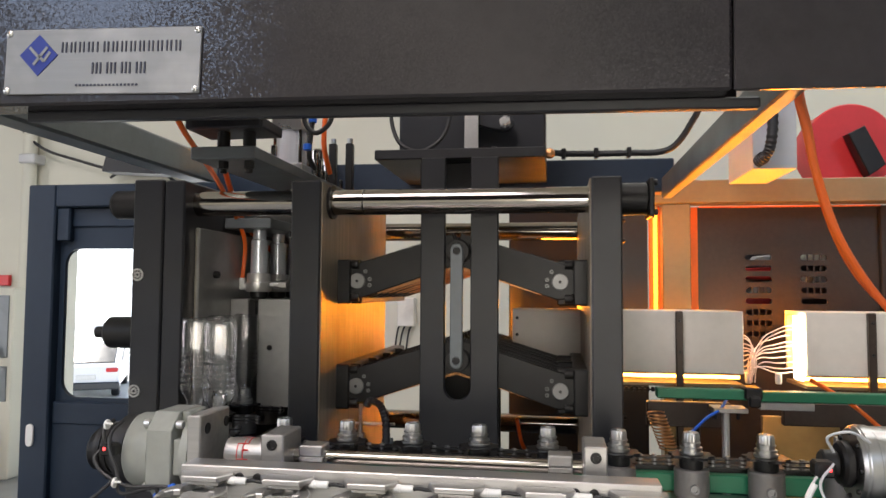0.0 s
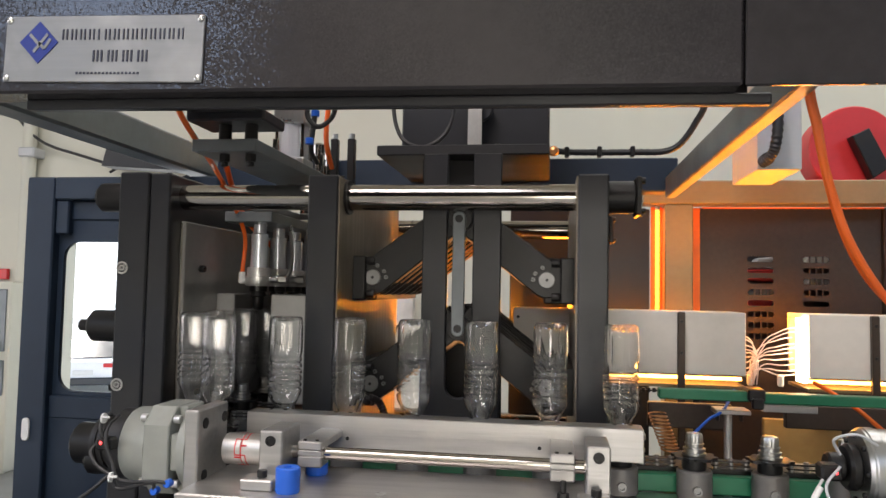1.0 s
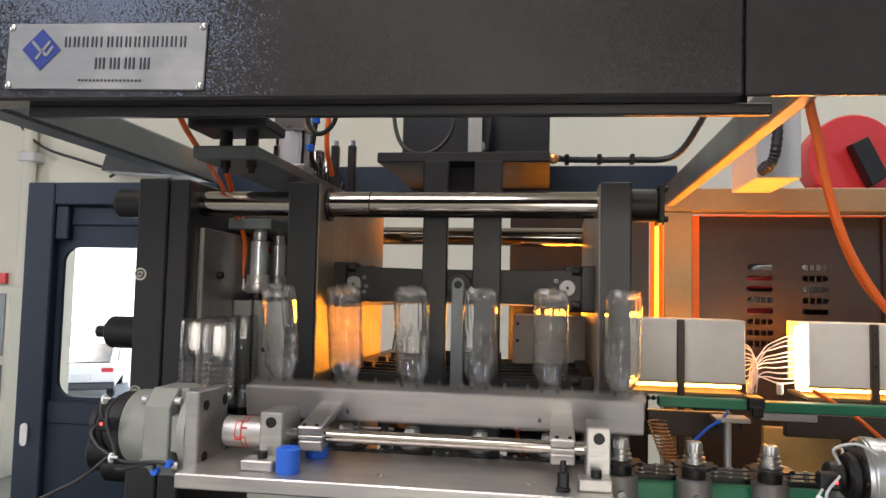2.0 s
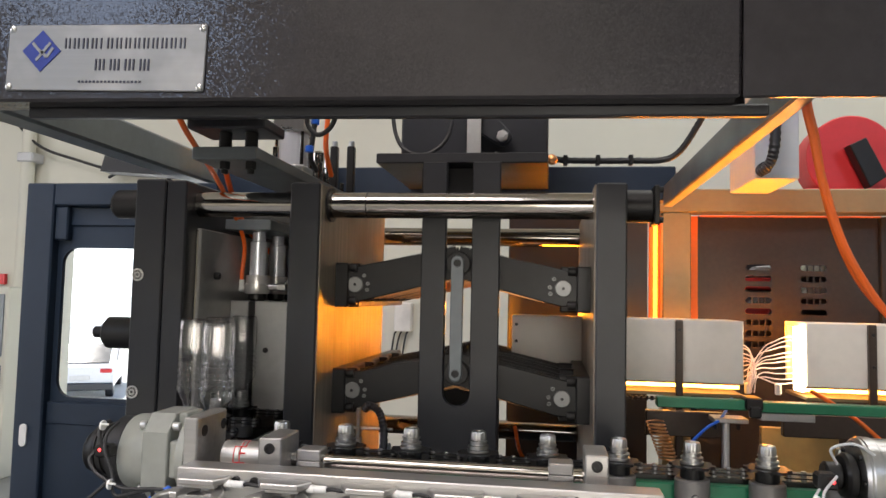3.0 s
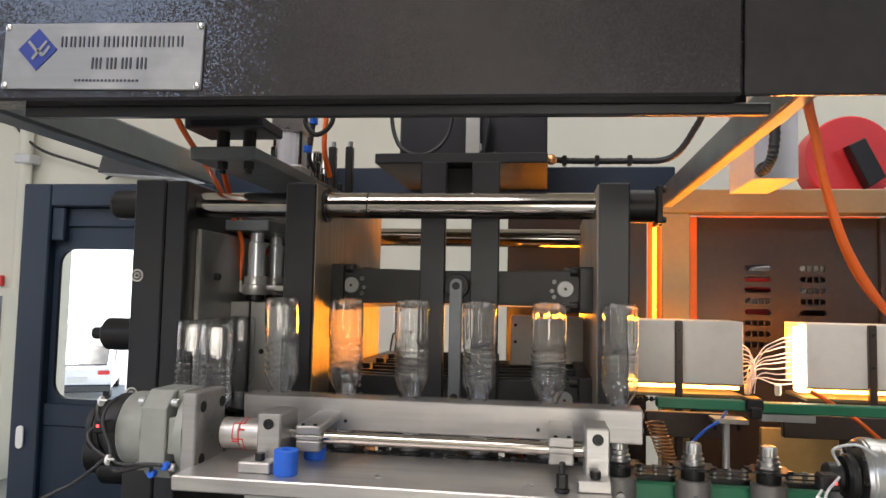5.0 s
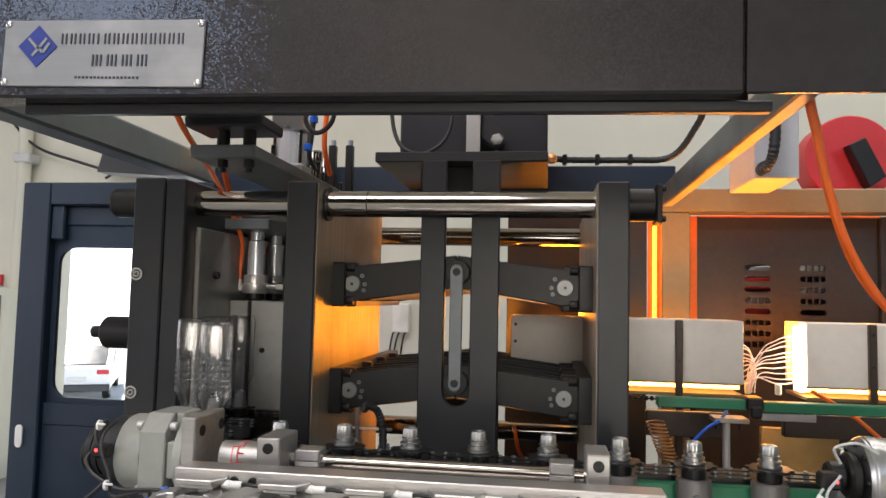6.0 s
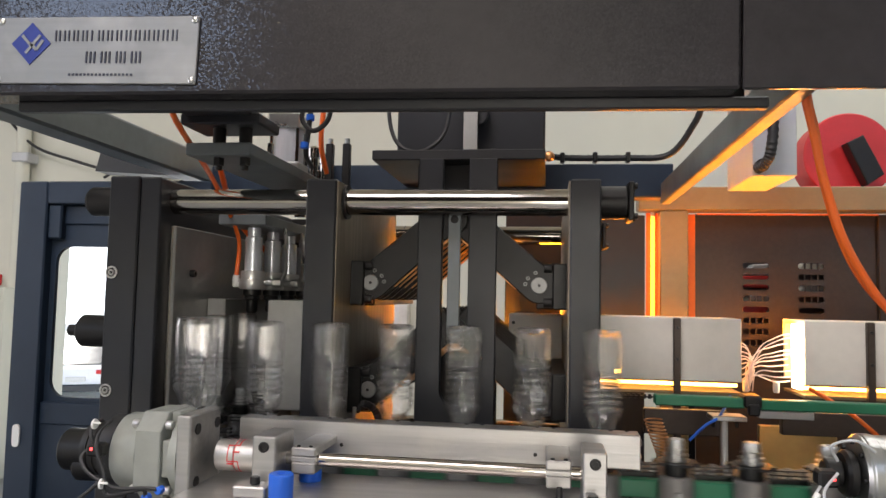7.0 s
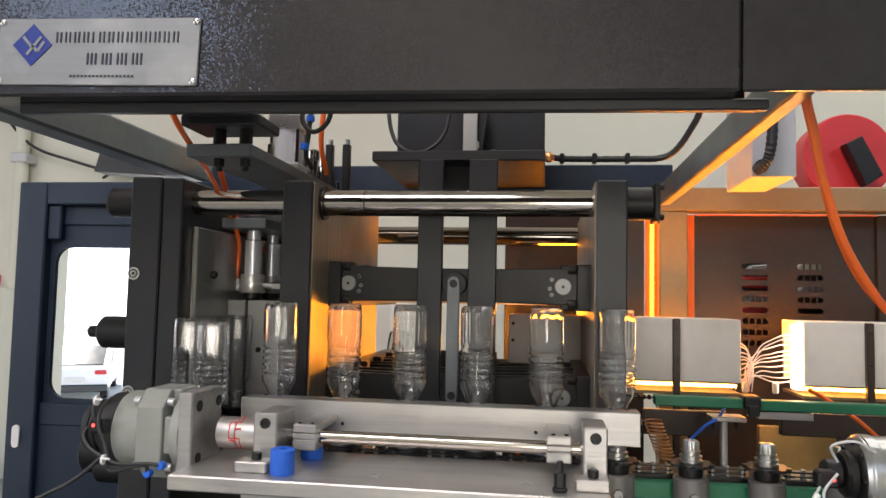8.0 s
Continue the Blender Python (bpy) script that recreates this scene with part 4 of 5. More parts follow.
def track(i):
    """The place on the line of carriers at index i; 0 to 5 are under the grippers."""
    if i >= 0:
        return ROW_X + PITCH * i, ROW_Y
    s = -BACK * i - (ROW_X - CX)
    if s < 0:
        return ROW_X + BACK * i, ROW_Y
    if s < R_C * math.pi / 2:
        a = s / R_C
        return CX - R_C * math.sin(a), CY - R_C * math.cos(a)
    s -= R_C * math.pi / 2
    if s < 1.2:
        return CX - R_C, CY + s
    if s < 1.7:
        return CX - R_C - (s - 1.2), CY + 1.2
    return CX - R_C - 0.5, CY + 1.2 + (s - 1.7)


carriers = []
first = thing("preform_carrier", "steel bottle mandrel on a grey carrier cup", "carrier", (0, 0, 0), "carriers on the line")
f = B()
turned(f, [(0.024, 1.2135), (0.0265, 1.216), (0.0265, 1.2545), (0.0245, 1.257)], (0, 0, 0), "z", 24)
cup = part("cup", f, M_CUP, first)
f = B()
bolt_head(f, (0, -0.026, 1.230), "y", 0.0075, -0.005)
part("bolt", f, M_PIN, cup)
f = B()
turned(f, [(0.0175, 1.257), (0.018, 1.259), (0.018, 1.272), (0.016, 1.274)], (0, 0, 0), "z", 20)
part("bearing", f, M_BLACK, first)
f = B()
teeth = []
for k in range(32):
    a = 2 * math.pi * k / 32
    r = 0.0345 if (k // 2) % 2 else 0.0295
    teeth.append((r * math.cos(a), r * math.sin(a)))
slab(f, teeth, "z", 1.274, 1.278, 0)
part("sprocket", f, M_BLACK, first)
for dz in (1.2615, 1.2680):
    f = B()
    slab(f, arc(0.034, 0.012, 0.007, 90, 270, 6) + arc(0.078, 0.012, 0.007, -90, 90, 6), "z", dz, dz + 0.0022, 0)
    part("chain_link", f, M_BLACK, first)
for x in (0.034, 0.056, 0.078):
    f = B()
    cyl(f, (x, 0.012, 0), "z", 0.0045, 1.257, 1.273, 10)
    part("chain_roller", f, M_PIN, first)
f = B()
turned(f, [(0.0165, 1.278), (0.0178, 1.2795), (0.0178, 1.2825), (0.0145, 1.2832), (0.0145, 1.2858), (0.0168, 1.2864), (0.0168, 1.2892), (0.0132, 1.2902), (0.0132, 1.2948), (0.0146, 1.2953), (0.0146, 1.2968), (0.0128, 1.2974),
           (0.0128, 1.3075), (0.0114, 1.3112), (0.0092, 1.312), (0.0050, 1.312), (0.0046, 1.309), (0.00001, 1.309)], (0, 0, 0), "z", 48,
       lambda a, h: -0.07 * max(0.0, math.cos(8 * a)) ** 2 if 1.2972 < h < 1.3113 else 0.0)
part("mandrel", f, M_STEEL, first)
START = list(range(9, -25, -1))
for n, i in enumerate(START):
    x, y = track(i)
    c = first if n == 0 else copy_thing(first, pose(x, y, 0))
    carriers.append((c, i))

# ---- bottles, neck down ----
f = B()
prof = [(0.0142, 0.0), (0.0148, 0.001), (0.0148, 0.004), (0.0154, 0.0046), (0.0154, 0.006), (0.0148, 0.0066), (0.0148, 0.009), (0.0168, 0.0098), (0.0168, 0.0115), (0.0148, 0.0125), (0.0150, 0.021),
        (0.0158, 0.0225), (0.0182, 0.0265), (0.0278, 0.0435), (0.0294, 0.0465), (0.0293, 0.0480)]
for k in range(5):
    z = 0.050 + k * 0.0112
    prof += [(0.0295, z), (0.0302, z + 0.002), (0.0302, z + 0.005), (0.0290, z + 0.0065), (0.0262, z + 0.0082), (0.0262, z + 0.0092)]
prof += [(0.0288, 0.107), (0.030, 0.110), (0.0278, 0.1135), (0.0282, 0.117), (0.030, 0.122), (0.0302, 0.135), (0.0302, 0.165), (0.0299, 0.176), (0.0286, 0.1825), (0.0262, 0.1862), (0.0235, 0.187), (0.020, 0.1852), (0.012, 0.181), (0.00001, 0.179)]
prof = [(r * (0.93 if r > 0.0175 else 1), h if h < 0.0485 else 0.0485 + (h - 0.0485) * 0.928) for r, h in prof]


def flutes(a, h):
    """Ten wide panels with narrow ridges between them on the body, feet on the base."""
    if h > 0.1738:
        return -0.06 * abs(math.cos(6 * a))
    return -0.05 * abs(math.cos(5 * a)) ** 0.9 * max(0.0, min(1, (h - 0.1125) / 0.006, (0.1738 - h) / 0.010)) if h > 0.1125 else 0.0


# a thin wall, a little thicker at the ridges
hollow = [(r - 0.0005, max(0.0, h - (0.0006 if h > 0.16 else 0))) for r, h in prof[::-1] if r > 0.005]
hollow = [(0.00001, prof[-1][1] - 0.0006)] + hollow
turned(f, hollow, (0, 0, 0), "z", 120, lambda a, h: 0.8 * flutes(a, h))
turned(f, prof, (0, 0, 0), "z", 120, flutes)
bmesh.ops.delete(f, geom=[q for q in f.faces if len(q.verts) > 4], context="FACES_ONLY")
f.verts.ensure_lookup_table()
lip_in, lip_out = [f.verts[k] for k in range((len(hollow) - 1) * 120, len(hollow) * 120)], [f.verts[k] for k in range(len(hollow) * 120, (len(hollow) + 1) * 120)]
for k in range(120):
    f.faces.new((lip_in[k], lip_in[(k + 1) % 120], lip_out[(k + 1) % 120], lip_out[k]))
bmesh.ops.remove_doubles(f, verts=f.verts, dist=0.00002)
bottle_mesh = mesh_of("pet_bottle", f, M_PET)
BOTTLE_Z = 1.298
bottles = []
for i in range(-1, -23, -1):
    b = tagged(new("pet_bottle", bottle_mesh), "clear ribbed plastic bottle held neck down on its carrier", "bottle", "blown bottles on the line")
    bottles.append((b, i))

# ---- turning gripper unit: base ----
SHAFT_Y, SHAFT_Z = 1.05, 1.284
unit = thing("gripper_base", "aluminium base plate with bearing blocks, coupling and servo motor", "machine unit")
f = B()
box(f, -0.47, 0.1055, 0.935, 1.125, 1.2265, 1.247, 0.002)
part("base_plate", f, M_ALU, unit)
for x0, x1 in ((-0.379, -0.345), (0.074, 0.105)):
    f = B()
    box(f, x0, x1, 1.0, 1.075, 1.247, 1.322, 0.002)
    blk = part("bearing_block", f, M_ALU, unit)
    f = B()
    bolt_head(f, ((x0 + x1) / 2, 1.0, 1.308), "y", 0.0075, -0.003)
    part("bolt", f, M_BLACK, blk)
    f = B()
    box(f, x0 - 0.012, x1, 0.965, 1.0, 1.247, 1.262, 0.002)
    part("foot", f, M_ALU, unit)
    f = B()
    cyl(f, ((x0 + x1) / 2 - 0.004, 0.983, 0), "z", 0.007, 1.262, 1.272, 14)
    part("bolt", f, M_BLACK, unit)
f = B()
box(f, -0.487, -0.466, 0.99, 1.085, 1.225, 1.347, 0.002)
mp = part("motor_plate", f, M_ALU, unit)
for y, z in ((1.012, 1.326), (1.012, 1.252), (1.073, 1.326)):
    f = B()
    ring(f, (-0.466, y, z), "x", 0.004, 0.008, 0, 0.0012, 16)
    cyl(f, (-0.466, y, z), "x", 0.0055, -0.0005, 0.001, 12)
    part("bolt_hole", f, M_BLACK, mp)
f = B()
for a, b in ((-0.4485, -0.4197), (-0.4183, -0.384)):
    cyl(f, (0, SHAFT_Y, SHAFT_Z), "x", 0.0225, a, b, 32, 0.001)
cp = part("coupling", f, M_ALU, unit, "split aluminium shaft coupling")
f = B()
cyl(f, (0, SHAFT_Y, SHAFT_Z), "x", 0.0215, -0.424, -0.415, 32, 0.0005)
for k in range(6):
    a0, x0 = 60 * k + 12, (-0.4285, -0.4125)[k % 2]
    for a, b, xa, xb in ((a0, a0 + 60, x0, x0 + 0.0015), (a0 - 2, a0 + 2, -0.4285, -0.411)):
        slab(f, arc(SHAFT_Y, SHAFT_Z, 0.0228, a, b, 8) + arc(SHAFT_Y, SHAFT_Z, 0.0205, a, b, 8)[::-1], "x", xa, xb, 0)
part("insert", f, M_REDINK, cp, "red coupling insert")
f = B()
for z0 in (-0.009, 0.008):
    slab(f, [(-0.428 if z0 < 0 else -0.419, SHAFT_Z + z0), (-0.419 if z0 < 0 else -0.410, SHAFT_Z + z0), (-0.419 if z0 < 0 else -0.410, SHAFT_Z + z0 + 0.002), (-0.428 if z0 < 0 else -0.419, SHAFT_Z + z0 + 0.002)], "y", SHAFT_Y - 0.0228, SHAFT_Y - 0.018, 0)
part("insert_lug", f, M_REDINK, cp)
f = B()
ring(f, (0, SHAFT_Y, SHAFT_Z), "x", 0.012, 0.060, -0.4995, -0.4872, 48)
part("gear_flange", f, M_CAST, unit, "round grey-green cast flange")
f = B()
yh, zh, ch = 0.056, 0.063, 0.024
eight = [(-yh + ch, -zh), (yh - ch, -zh), (yh, -zh + ch), (yh, zh - ch), (yh - ch, zh), (-yh + ch, zh), (-yh, zh - ch), (-yh, -zh + ch)]
slab(f, [(SHAFT_Y + p, SHAFT_Z + q) for p, q in eight], "x", -0.552, -0.513, 0.0015)
box(f, -0.513, -0.4996, SHAFT_Y - 0.050, SHAFT_Y + 0.050, SHAFT_Z - 0.026, SHAFT_Z + 0.026, 0.002)
box(f, -0.513, -0.4996, SHAFT_Y - 0.026, SHAFT_Y + 0.026, SHAFT_Z - 0.060, SHAFT_Z + 0.0625, 0.002)
gh = part("gear_housing", f, M_CAST, unit, "grey-green cast gear housing")
f = B()
turned(f, [(0.046, -0.594), (0.053, -0.592), (0.055, -0.588), (0.055, -0.5525)], (0, SHAFT_Y, SHAFT_Z), "x", 48)
part("gear_barrel", f, M_CAST, unit, "round grey-green gearbox barrel")
for sy, sz in ((-1, 1), (-1, -1), (1, 1)):
    for x in (-0.5075, -0.5585):
        f = B()
        cyl(f, (x, SHAFT_Y + sy * 0.040, SHAFT_Z + sz * 0.046), "x", 0.0062, -0.005, 0.005, 14)
        part("corner_bolt", f, M_BRIGHT, gh)
f = B()
turned(f, [(0.046, -0.616), (0.051, -0.613), (0.051, -0.5945)], (0, SHAFT_Y, SHAFT_Z), "x", 40)
turned(f, [(0.030, -0.654), (0.037, -0.650), (0.037, -0.6165)], (0, SHAFT_Y, SHAFT_Z), "x", 36)
part("motor_body", f, M_RUBBER, unit, "black motor end")
for x in (-0.644, -0.634, -0.624):
    f = B()
    ring(f, (x, SHAFT_Y, SHAFT_Z), "x", 0.036, 0.0395, 0, 0.005, 36)
    part("cooling_fin", f, M_BLACK, unit)
f = B()
box(f, -0.612, -0.588, 0.972, 0.992, 1.288, 1.306, 0.003)
sb = part("sensor_block", f, M_BLACK, unit)
f = B()
cyl(f, (-0.603, 0.972, 1.299), "y", 0.0025, -0.001, 0.001, 8)
part("indicator", f, M_LED, sb, "small red indicator")
for pts in ([(-0.600, 0.990, 1.338), (-0.606, 0.978, 1.330), (-0.604, 0.972, 1.318), (-0.600, 0.974, 1.306)],
            [(-0.588, 0.992, 1.336), (-0.594, 0.975, 1.322), (-0.592, 0.968, 1.300), (-0.580, 0.966, 1.275), (-0.565, 0.962, 1.252), (-0.508, 0.962, 1.253), (-0.496, 0.965, 1.25)],
            [(-0.612, 0.980, 1.298), (-0.616, 0.970, 1.286), (-0.602, 0.964, 1.270), (-0.578, 0.962, 1.256), (-0.566, 0.962, 1.240), (-0.519, 0.962, 1.2510000000000001), (-0.515, 0.965, 1.239)],
            [(-0.582, 0.962, 1.258), (-0.600, 0.955, 1.240), (-0.625, 0.955, 1.222), (-0.650, 0.96, 1.21), (-0.690, 0.97, 1.19)]):
    f = B()
    hose(f, pts, 0.0027, 8)
    part("cable", f, M_RUBBER, unit)
for x, y, z in ((-0.576, 0.959, 1.256), (-0.602, 0.976, 1.333)):
    f = B()
    turned(f, [(0.006, -0.002), (0.0072, -0.0015), (0.0072, 0.0015), (0.006, 0.002)], (x, y, z), "x", 12)
    box(f, x - 0.001, x + 0.012, y - 0.006, y - 0.004, z + 0.001, z + 0.004, 0.0005)
    part("cable_tie", f, M_WHITEPLASTIC, unit, "white cable tie")
for x, y in ((-0.325, 0.972), (-0.318, 1.075)):
    f = B()
    turned(f, [(0.0155, 1.247), (0.0165, 1.249), (0.0165, 1.2795), (0.015, 1.281), (0.006, 1.281), (0.005, 1.275), (0.00001, 1.275)], (x, y, 0), "z", 28)
    part("stop_bumper", f, M_BLUEPLASTIC, unit, "blue plastic stop bumper")
f = B()
cyl(f, (0.043, 0.965, 0), "z", 0.0095, 1.247, 1.252, 16)
cyl(f, (0.043, 0.965, 0), "z", 0.0075, 1.252, 1.27, 6)
cyl(f, (0.043, 0.965, 0), "z", 0.004, 1.27, 1.285, 10)
part("stop_screw", f, M_BLACK, unit)
for x in (-0.20, 0.0):
    f = B()
    ring(f, (x, 0.99, 1.247), "z", 0.004, 0.0075, 0, 0.001, 16)
    part("hole_rim", f, M_STEEL, unit)
for x in (-0.3, 0.0):
    f = B()
    cyl(f, (x, 1.08, 0), "z", 0.015, 1.02, 1.2265, 20)
    part("lift_rod", f, M_CHROME, unit)
for x, z in ((-0.496, 1.25), (-0.515, 1.239)):
    f = B()
    cyl(f, (x, 0.968, z), "y", 0.0055, -0.006, 0.006, 12)
    part("push_fitting", f, M_BLUEPLASTIC, unit, "blue push-in fitting")

# ---- turning gripper: shaft, arms, bar, fingers (origin on the shaft) ----
grip = thing("bottle_gripper", "turning aluminium bar with six pairs of bottle gripper fingers", "gripper", (0, SHAFT_Y, SHAFT_Z))
f = B()
cyl(f, (0, 0, 0), "x", 0.0095, -0.384, 0.10, 24)
part("shaft", f, M_CHROME, grip, "polished round shaft")
for x0, x1 in ((-0.334, -0.298), (0.026, 0.060)):
    f = B()
    box(f, x0, x1, -0.018, 0.09, 0.006, 0.019, 0.002)
    box(f, x0, x1, -0.018, 0.018, -0.018, -0.002, 0.002)
    box(f, x0, x1, -0.018, 0.018, -0.0015, 0.0055, 0.001)
    a = part("arm", f, M_ALU, grip)
    for dx in (0.009, 0.027):
        f = B()
        bolt_head(f, (x0 + dx, -0.011, 0.019), "z", 0.003, 0.002)
        part("screw", f, M_BLACK, a)
f = B()
box(f, -0.458, 0.164, 0.088, 0.128, -0.011, 0.039, 0.0015)
part("bar", f, M_ALU, grip)
for x in (-0.29, 0.01):
    f = B()
    bolt_head(f, (x, 0.088, 0.004), "y", 0.003, -0.0004)
    part("screw", f, M_BLACK, grip)


def finger_outline(s, x):
    return [(x + s * px, py) for px, py in ((0.006, 0.1285), (0.021, 0.1285), (0.031, 0.140), (0.040, 0.160), (0.0415, 0.180), (0.037, 0.201), (0.0335, 0.198), (0.0335, 0.182), (0.027, 0.171), (0.019, 0.170), (0.0195, 0.162), (0.0215, 0.155), (0.0145, 0.138))]


for k in range(6):
    x = ROW_X + PITCH * k
    f = B()
    box(f, x - 0.018, x + 0.018, 0.1282, 0.147, 0.0185, 0.0345, 0.0008)
    gb = part("finger_base", f, M_ALU, grip)
    for dx in (-0.012, 0.012):
        f = B()
        bolt_head(f, (x + dx, 0.119, 0.0391), "z", 0.0036, 0.0008)
        part("screw", f, M_BLACK, gb)
    for s in (-1, 1):
        f = B()
        slab(f, finger_outline(s, x), "z", 0.0100, 0.0183, 0.0015)
        part("finger", f, M_ALU, grip)
    f = B()
    slab(f, [(x - 0.034, 0.1282), (x + 0.034, 0.1282), (x + 0.036, 0.136), (x + 0.024, 0.158), (x - 0.024, 0.158), (x - 0.036, 0.136)], "z", -0.004, 0.0035, 0.0015)
    box(f, x - 0.022, x + 0.022, 0.1285, 0.148, 0.0035, 0.0098, 0.001)
    act = part("actuator", f, M_ALU, grip)
    if k == 5:
        continue
    f = B()
    cyl(f, (0, 0.1365, 0.0045), "x", 0.0048, x + 0.030, x + 0.056, 14)
    cyl(f, (0, 0.1365, 0.0045), "x", 0.0054, x + 0.034, x + 0.040, 14)
    part("air_fitting", f, M_WHITEPLASTIC, act, "white air fitting")
    f = B()
    hose(f, [(x + 0.056, 0.1365, 0.0045), (x + 0.064, 0.1385, 0.003), (x + 0.072, 0.137, 0.0045), (x + 0.0804, 0.1365, 0.0045)], 0.0025, 8, 6, 0.0004)
    part("air_line", f, M_RUBBER, act)
for x in (-0.375, -0.350, 0.035, 0.060, 0.083):
    f = B()
    bolt_head(f, (x, 0.128, 0.002), "y", 0.006, 0.003)
    part("screw", f, M_BLACK, grip)

# second motor beside the line
m2 = thing("side_motor", "black round servo motor with bundled cables", "motor", (-0.055, 0, 0.038))
f = B()
cyl(f, (0, 1.05, 1.265), "x", 0.05, 0.478, 0.66, 36, 0.004)
part("body", f, M_STEEL, m2)
f = B()
cyl(f, (0, 1.05, 1.265), "x", 0.030, 0.462, 0.478, 32, 0.004)
cyl(f, (0, 1.05, 1.265), "x", 0.018, 0.440, 0.462, 24, 0.003)
for k in range(8):
    a = 2 * math.pi * k / 8
    cyl(f, (0, 1.05 + 0.041 * math.cos(a), 1.265 + 0.041 * math.sin(a)), "x", 0.0035, 0.474, 0.479, 8)
part("end_cap", f, M_BLACK, m2)
f = B()
cyl(f, (0, 1.05, 1.265), "x", 0.0515, 0.484, 0.500, 36, 0.002)
part("band", f, M_STEEL, m2)
f = B()
box(f, 0.42, 0.445, 1.005, 1.03, 1.255, 1.275, 0.003)
part("connector", f, M_BLACK, m2)
for pts in ([(0.44, 1.0, 1.29), (0.43, 0.99, 1.31), (0.455, 0.985, 1.318), (0.48, 0.99, 1.305)], [(0.425, 1.01, 1.26), (0.41, 1.0, 1.235), (0.42, 0.995, 1.20), (0.45, 1.0, 1.18)], [(0.44, 1.0, 1.275), (0.42, 0.99, 1.25), (0.435, 0.985, 1.215), (0.46, 0.99, 1.19)]):
    f = B()
    hose(f, pts, 0.0018, 8)
    part("cable", f, M_GREYDUCT, m2, "thin white cable")
f = B()
hose(f, [(0.415, 0.995, 1.25), (0.405, 0.99, 1.23), (0.412, 0.985, 1.205), (0.43, 0.985, 1.195)], 0.004, 8)
part("cable_tie", f, M_WHITEPLASTIC, m2, "white cable tie")
f = B()
cyl(f, (0.437, 1.004, 1.266), "y", 0.0022, -0.002, 0.001, 8)
part("indicator", f, M_LED, m2, "small red indicator")
f = B()
box(f, 0.5, 0.62, 1.0, 1.1, 0.892, 1.22, 0.003)
part("stand", f, M_DARK, m2)

# ---- far side of the hall ----
pp = thing("wall_pipe", "off-white pipe running up the hall wall", "pipe")
f = B()
cyl(f, (-4.36, 5.52, 0), "z", 0.055, 0.0, 5.8, 16)
part("pipe", f, M_WALL, pp)
f = B()
box(f, -4.42, -4.27, 5.45, 5.6, 2.58, 2.66, 0.01)
part("clamp", f, M_GREYDUCT, pp)
for pts in ([(-4.8, 5.5, 3.3), (-4.5, 5.5, 2.95), (-4.25, 5.5, 2.72), (-3.9, 5.5, 2.6), (-3.5, 5.5, 2.5), (-3.2, 5.5, 2.52)], [(-3.6, 5.5, 2.45), (-3.3, 5.5, 2.6), (-3.0, 5.5, 2.4), (-2.8, 5.5, 2.5)]):
    f = B()
    hose(f, pts, 0.012, 6)
    solo("wall_cable", f, M_RUBBER, "dark cable slung along the hall wall", "cable", "", "wall cables")
f = B()
slab(f, [(-3.55, 2.47), (-2.9, 2.43), (-2.9, 2.47), (-3.5, 2.66)], "y", 5.3, 5.5, 0.005)
solo("door_canopy", f, M_DARK, "dark sheet-metal canopy over the doorway", "canopy")
cn = thing("notice_cabinet", "pale grey metal cabinet with a green glazed front", "cabinet")
f = B()
box(f, -5.0, -4.28, 5.3, 5.59, 0.0, 1.53, 0.01)
part("body", f, M_WALL, cn)
f = B()
box(f, -4.95, -4.315, 5.29, 5.2995, 0.97, 1.47, 0.004)
part("glazing", f, M_GREYPLATE, cn)
f = B()
box(f, -4.95, -4.315, 5.29, 5.2995, 0.62, 0.90, 0.004)
part("glazing", f, M_GREYPLATE, cn)
br = thing("broom", "straw broom with a yellow wooden handle leaning on the cabinet", "broom")
f = B()
hose(f, [(-4.42, 5.24, 1.05), (-4.36, 5.19, 0.75), (-4.32, 5.15, 0.55)], 0.014, 10)
part("handle", f, M_OCHRE, br)
f = B()
rs = random.Random(3)
for k in range(60):
    a, b = rs.uniform(-0.02, 0.02), rs.uniform(-0.09, 0.09)
    hose(f, [(-4.32 + a, 5.15 + a * 0.5, 0.56), (-4.31 + b * 0.6, 5.13 + rs.uniform(-0.02, 0.02), 0.35), (-4.30 + b, 5.11 + rs.uniform(-0.03, 0.03), 0.0)], 0.005, 5, 3)
part("bristles", f, M_OCHRE, br)
jb = thing("junction_box", "pale grey electrical box with hanging cords on the wall", "electrical box")
f = B()
box(f, -1.16, -1.03, 5.5, 5.598, 1.256, 1.476, 0.006)
part("body", f, M_GREYBOX, jb)
for x, dz in ((-1.15, 0.42), (-1.11, 0.30), (-1.06, 0.38)):
    f = B()
    hose(f, [(x, 5.55, 1.256), (x - 0.02, 5.55, 1.2), (x - 0.08, 5.55, 1.256 - dz), (x - 0.22, 5.55, 1.20 - dz)], 0.007, 6)
    part("cord", f, M_RUBBER, jb)
f = B()
box(f, -4.66, -4.55, 5.56, 5.598, 1.55, 1.64, 0.004)
solo("wall_sign", f, M_RED, "small red sign on the hall wall", "sign")
car = thing("parked_car", "silver-grey car parked in the bright yard", "car", (-13.6, 20.2, -1.5))
car.rotation_euler.z = radians(118)
f = B()
slab(f, [(-2.2, 0.3), (2.2, 0.3), (2.2, 0.75), (1.5, 0.95), (0.8, 1.4), (-1.0, 1.42), (-1.8, 0.98), (-2.2, 0.9)], "y", -0.85, 0.85, 0.08)
part("body", f, M_CARPAINT, car)
f = B()
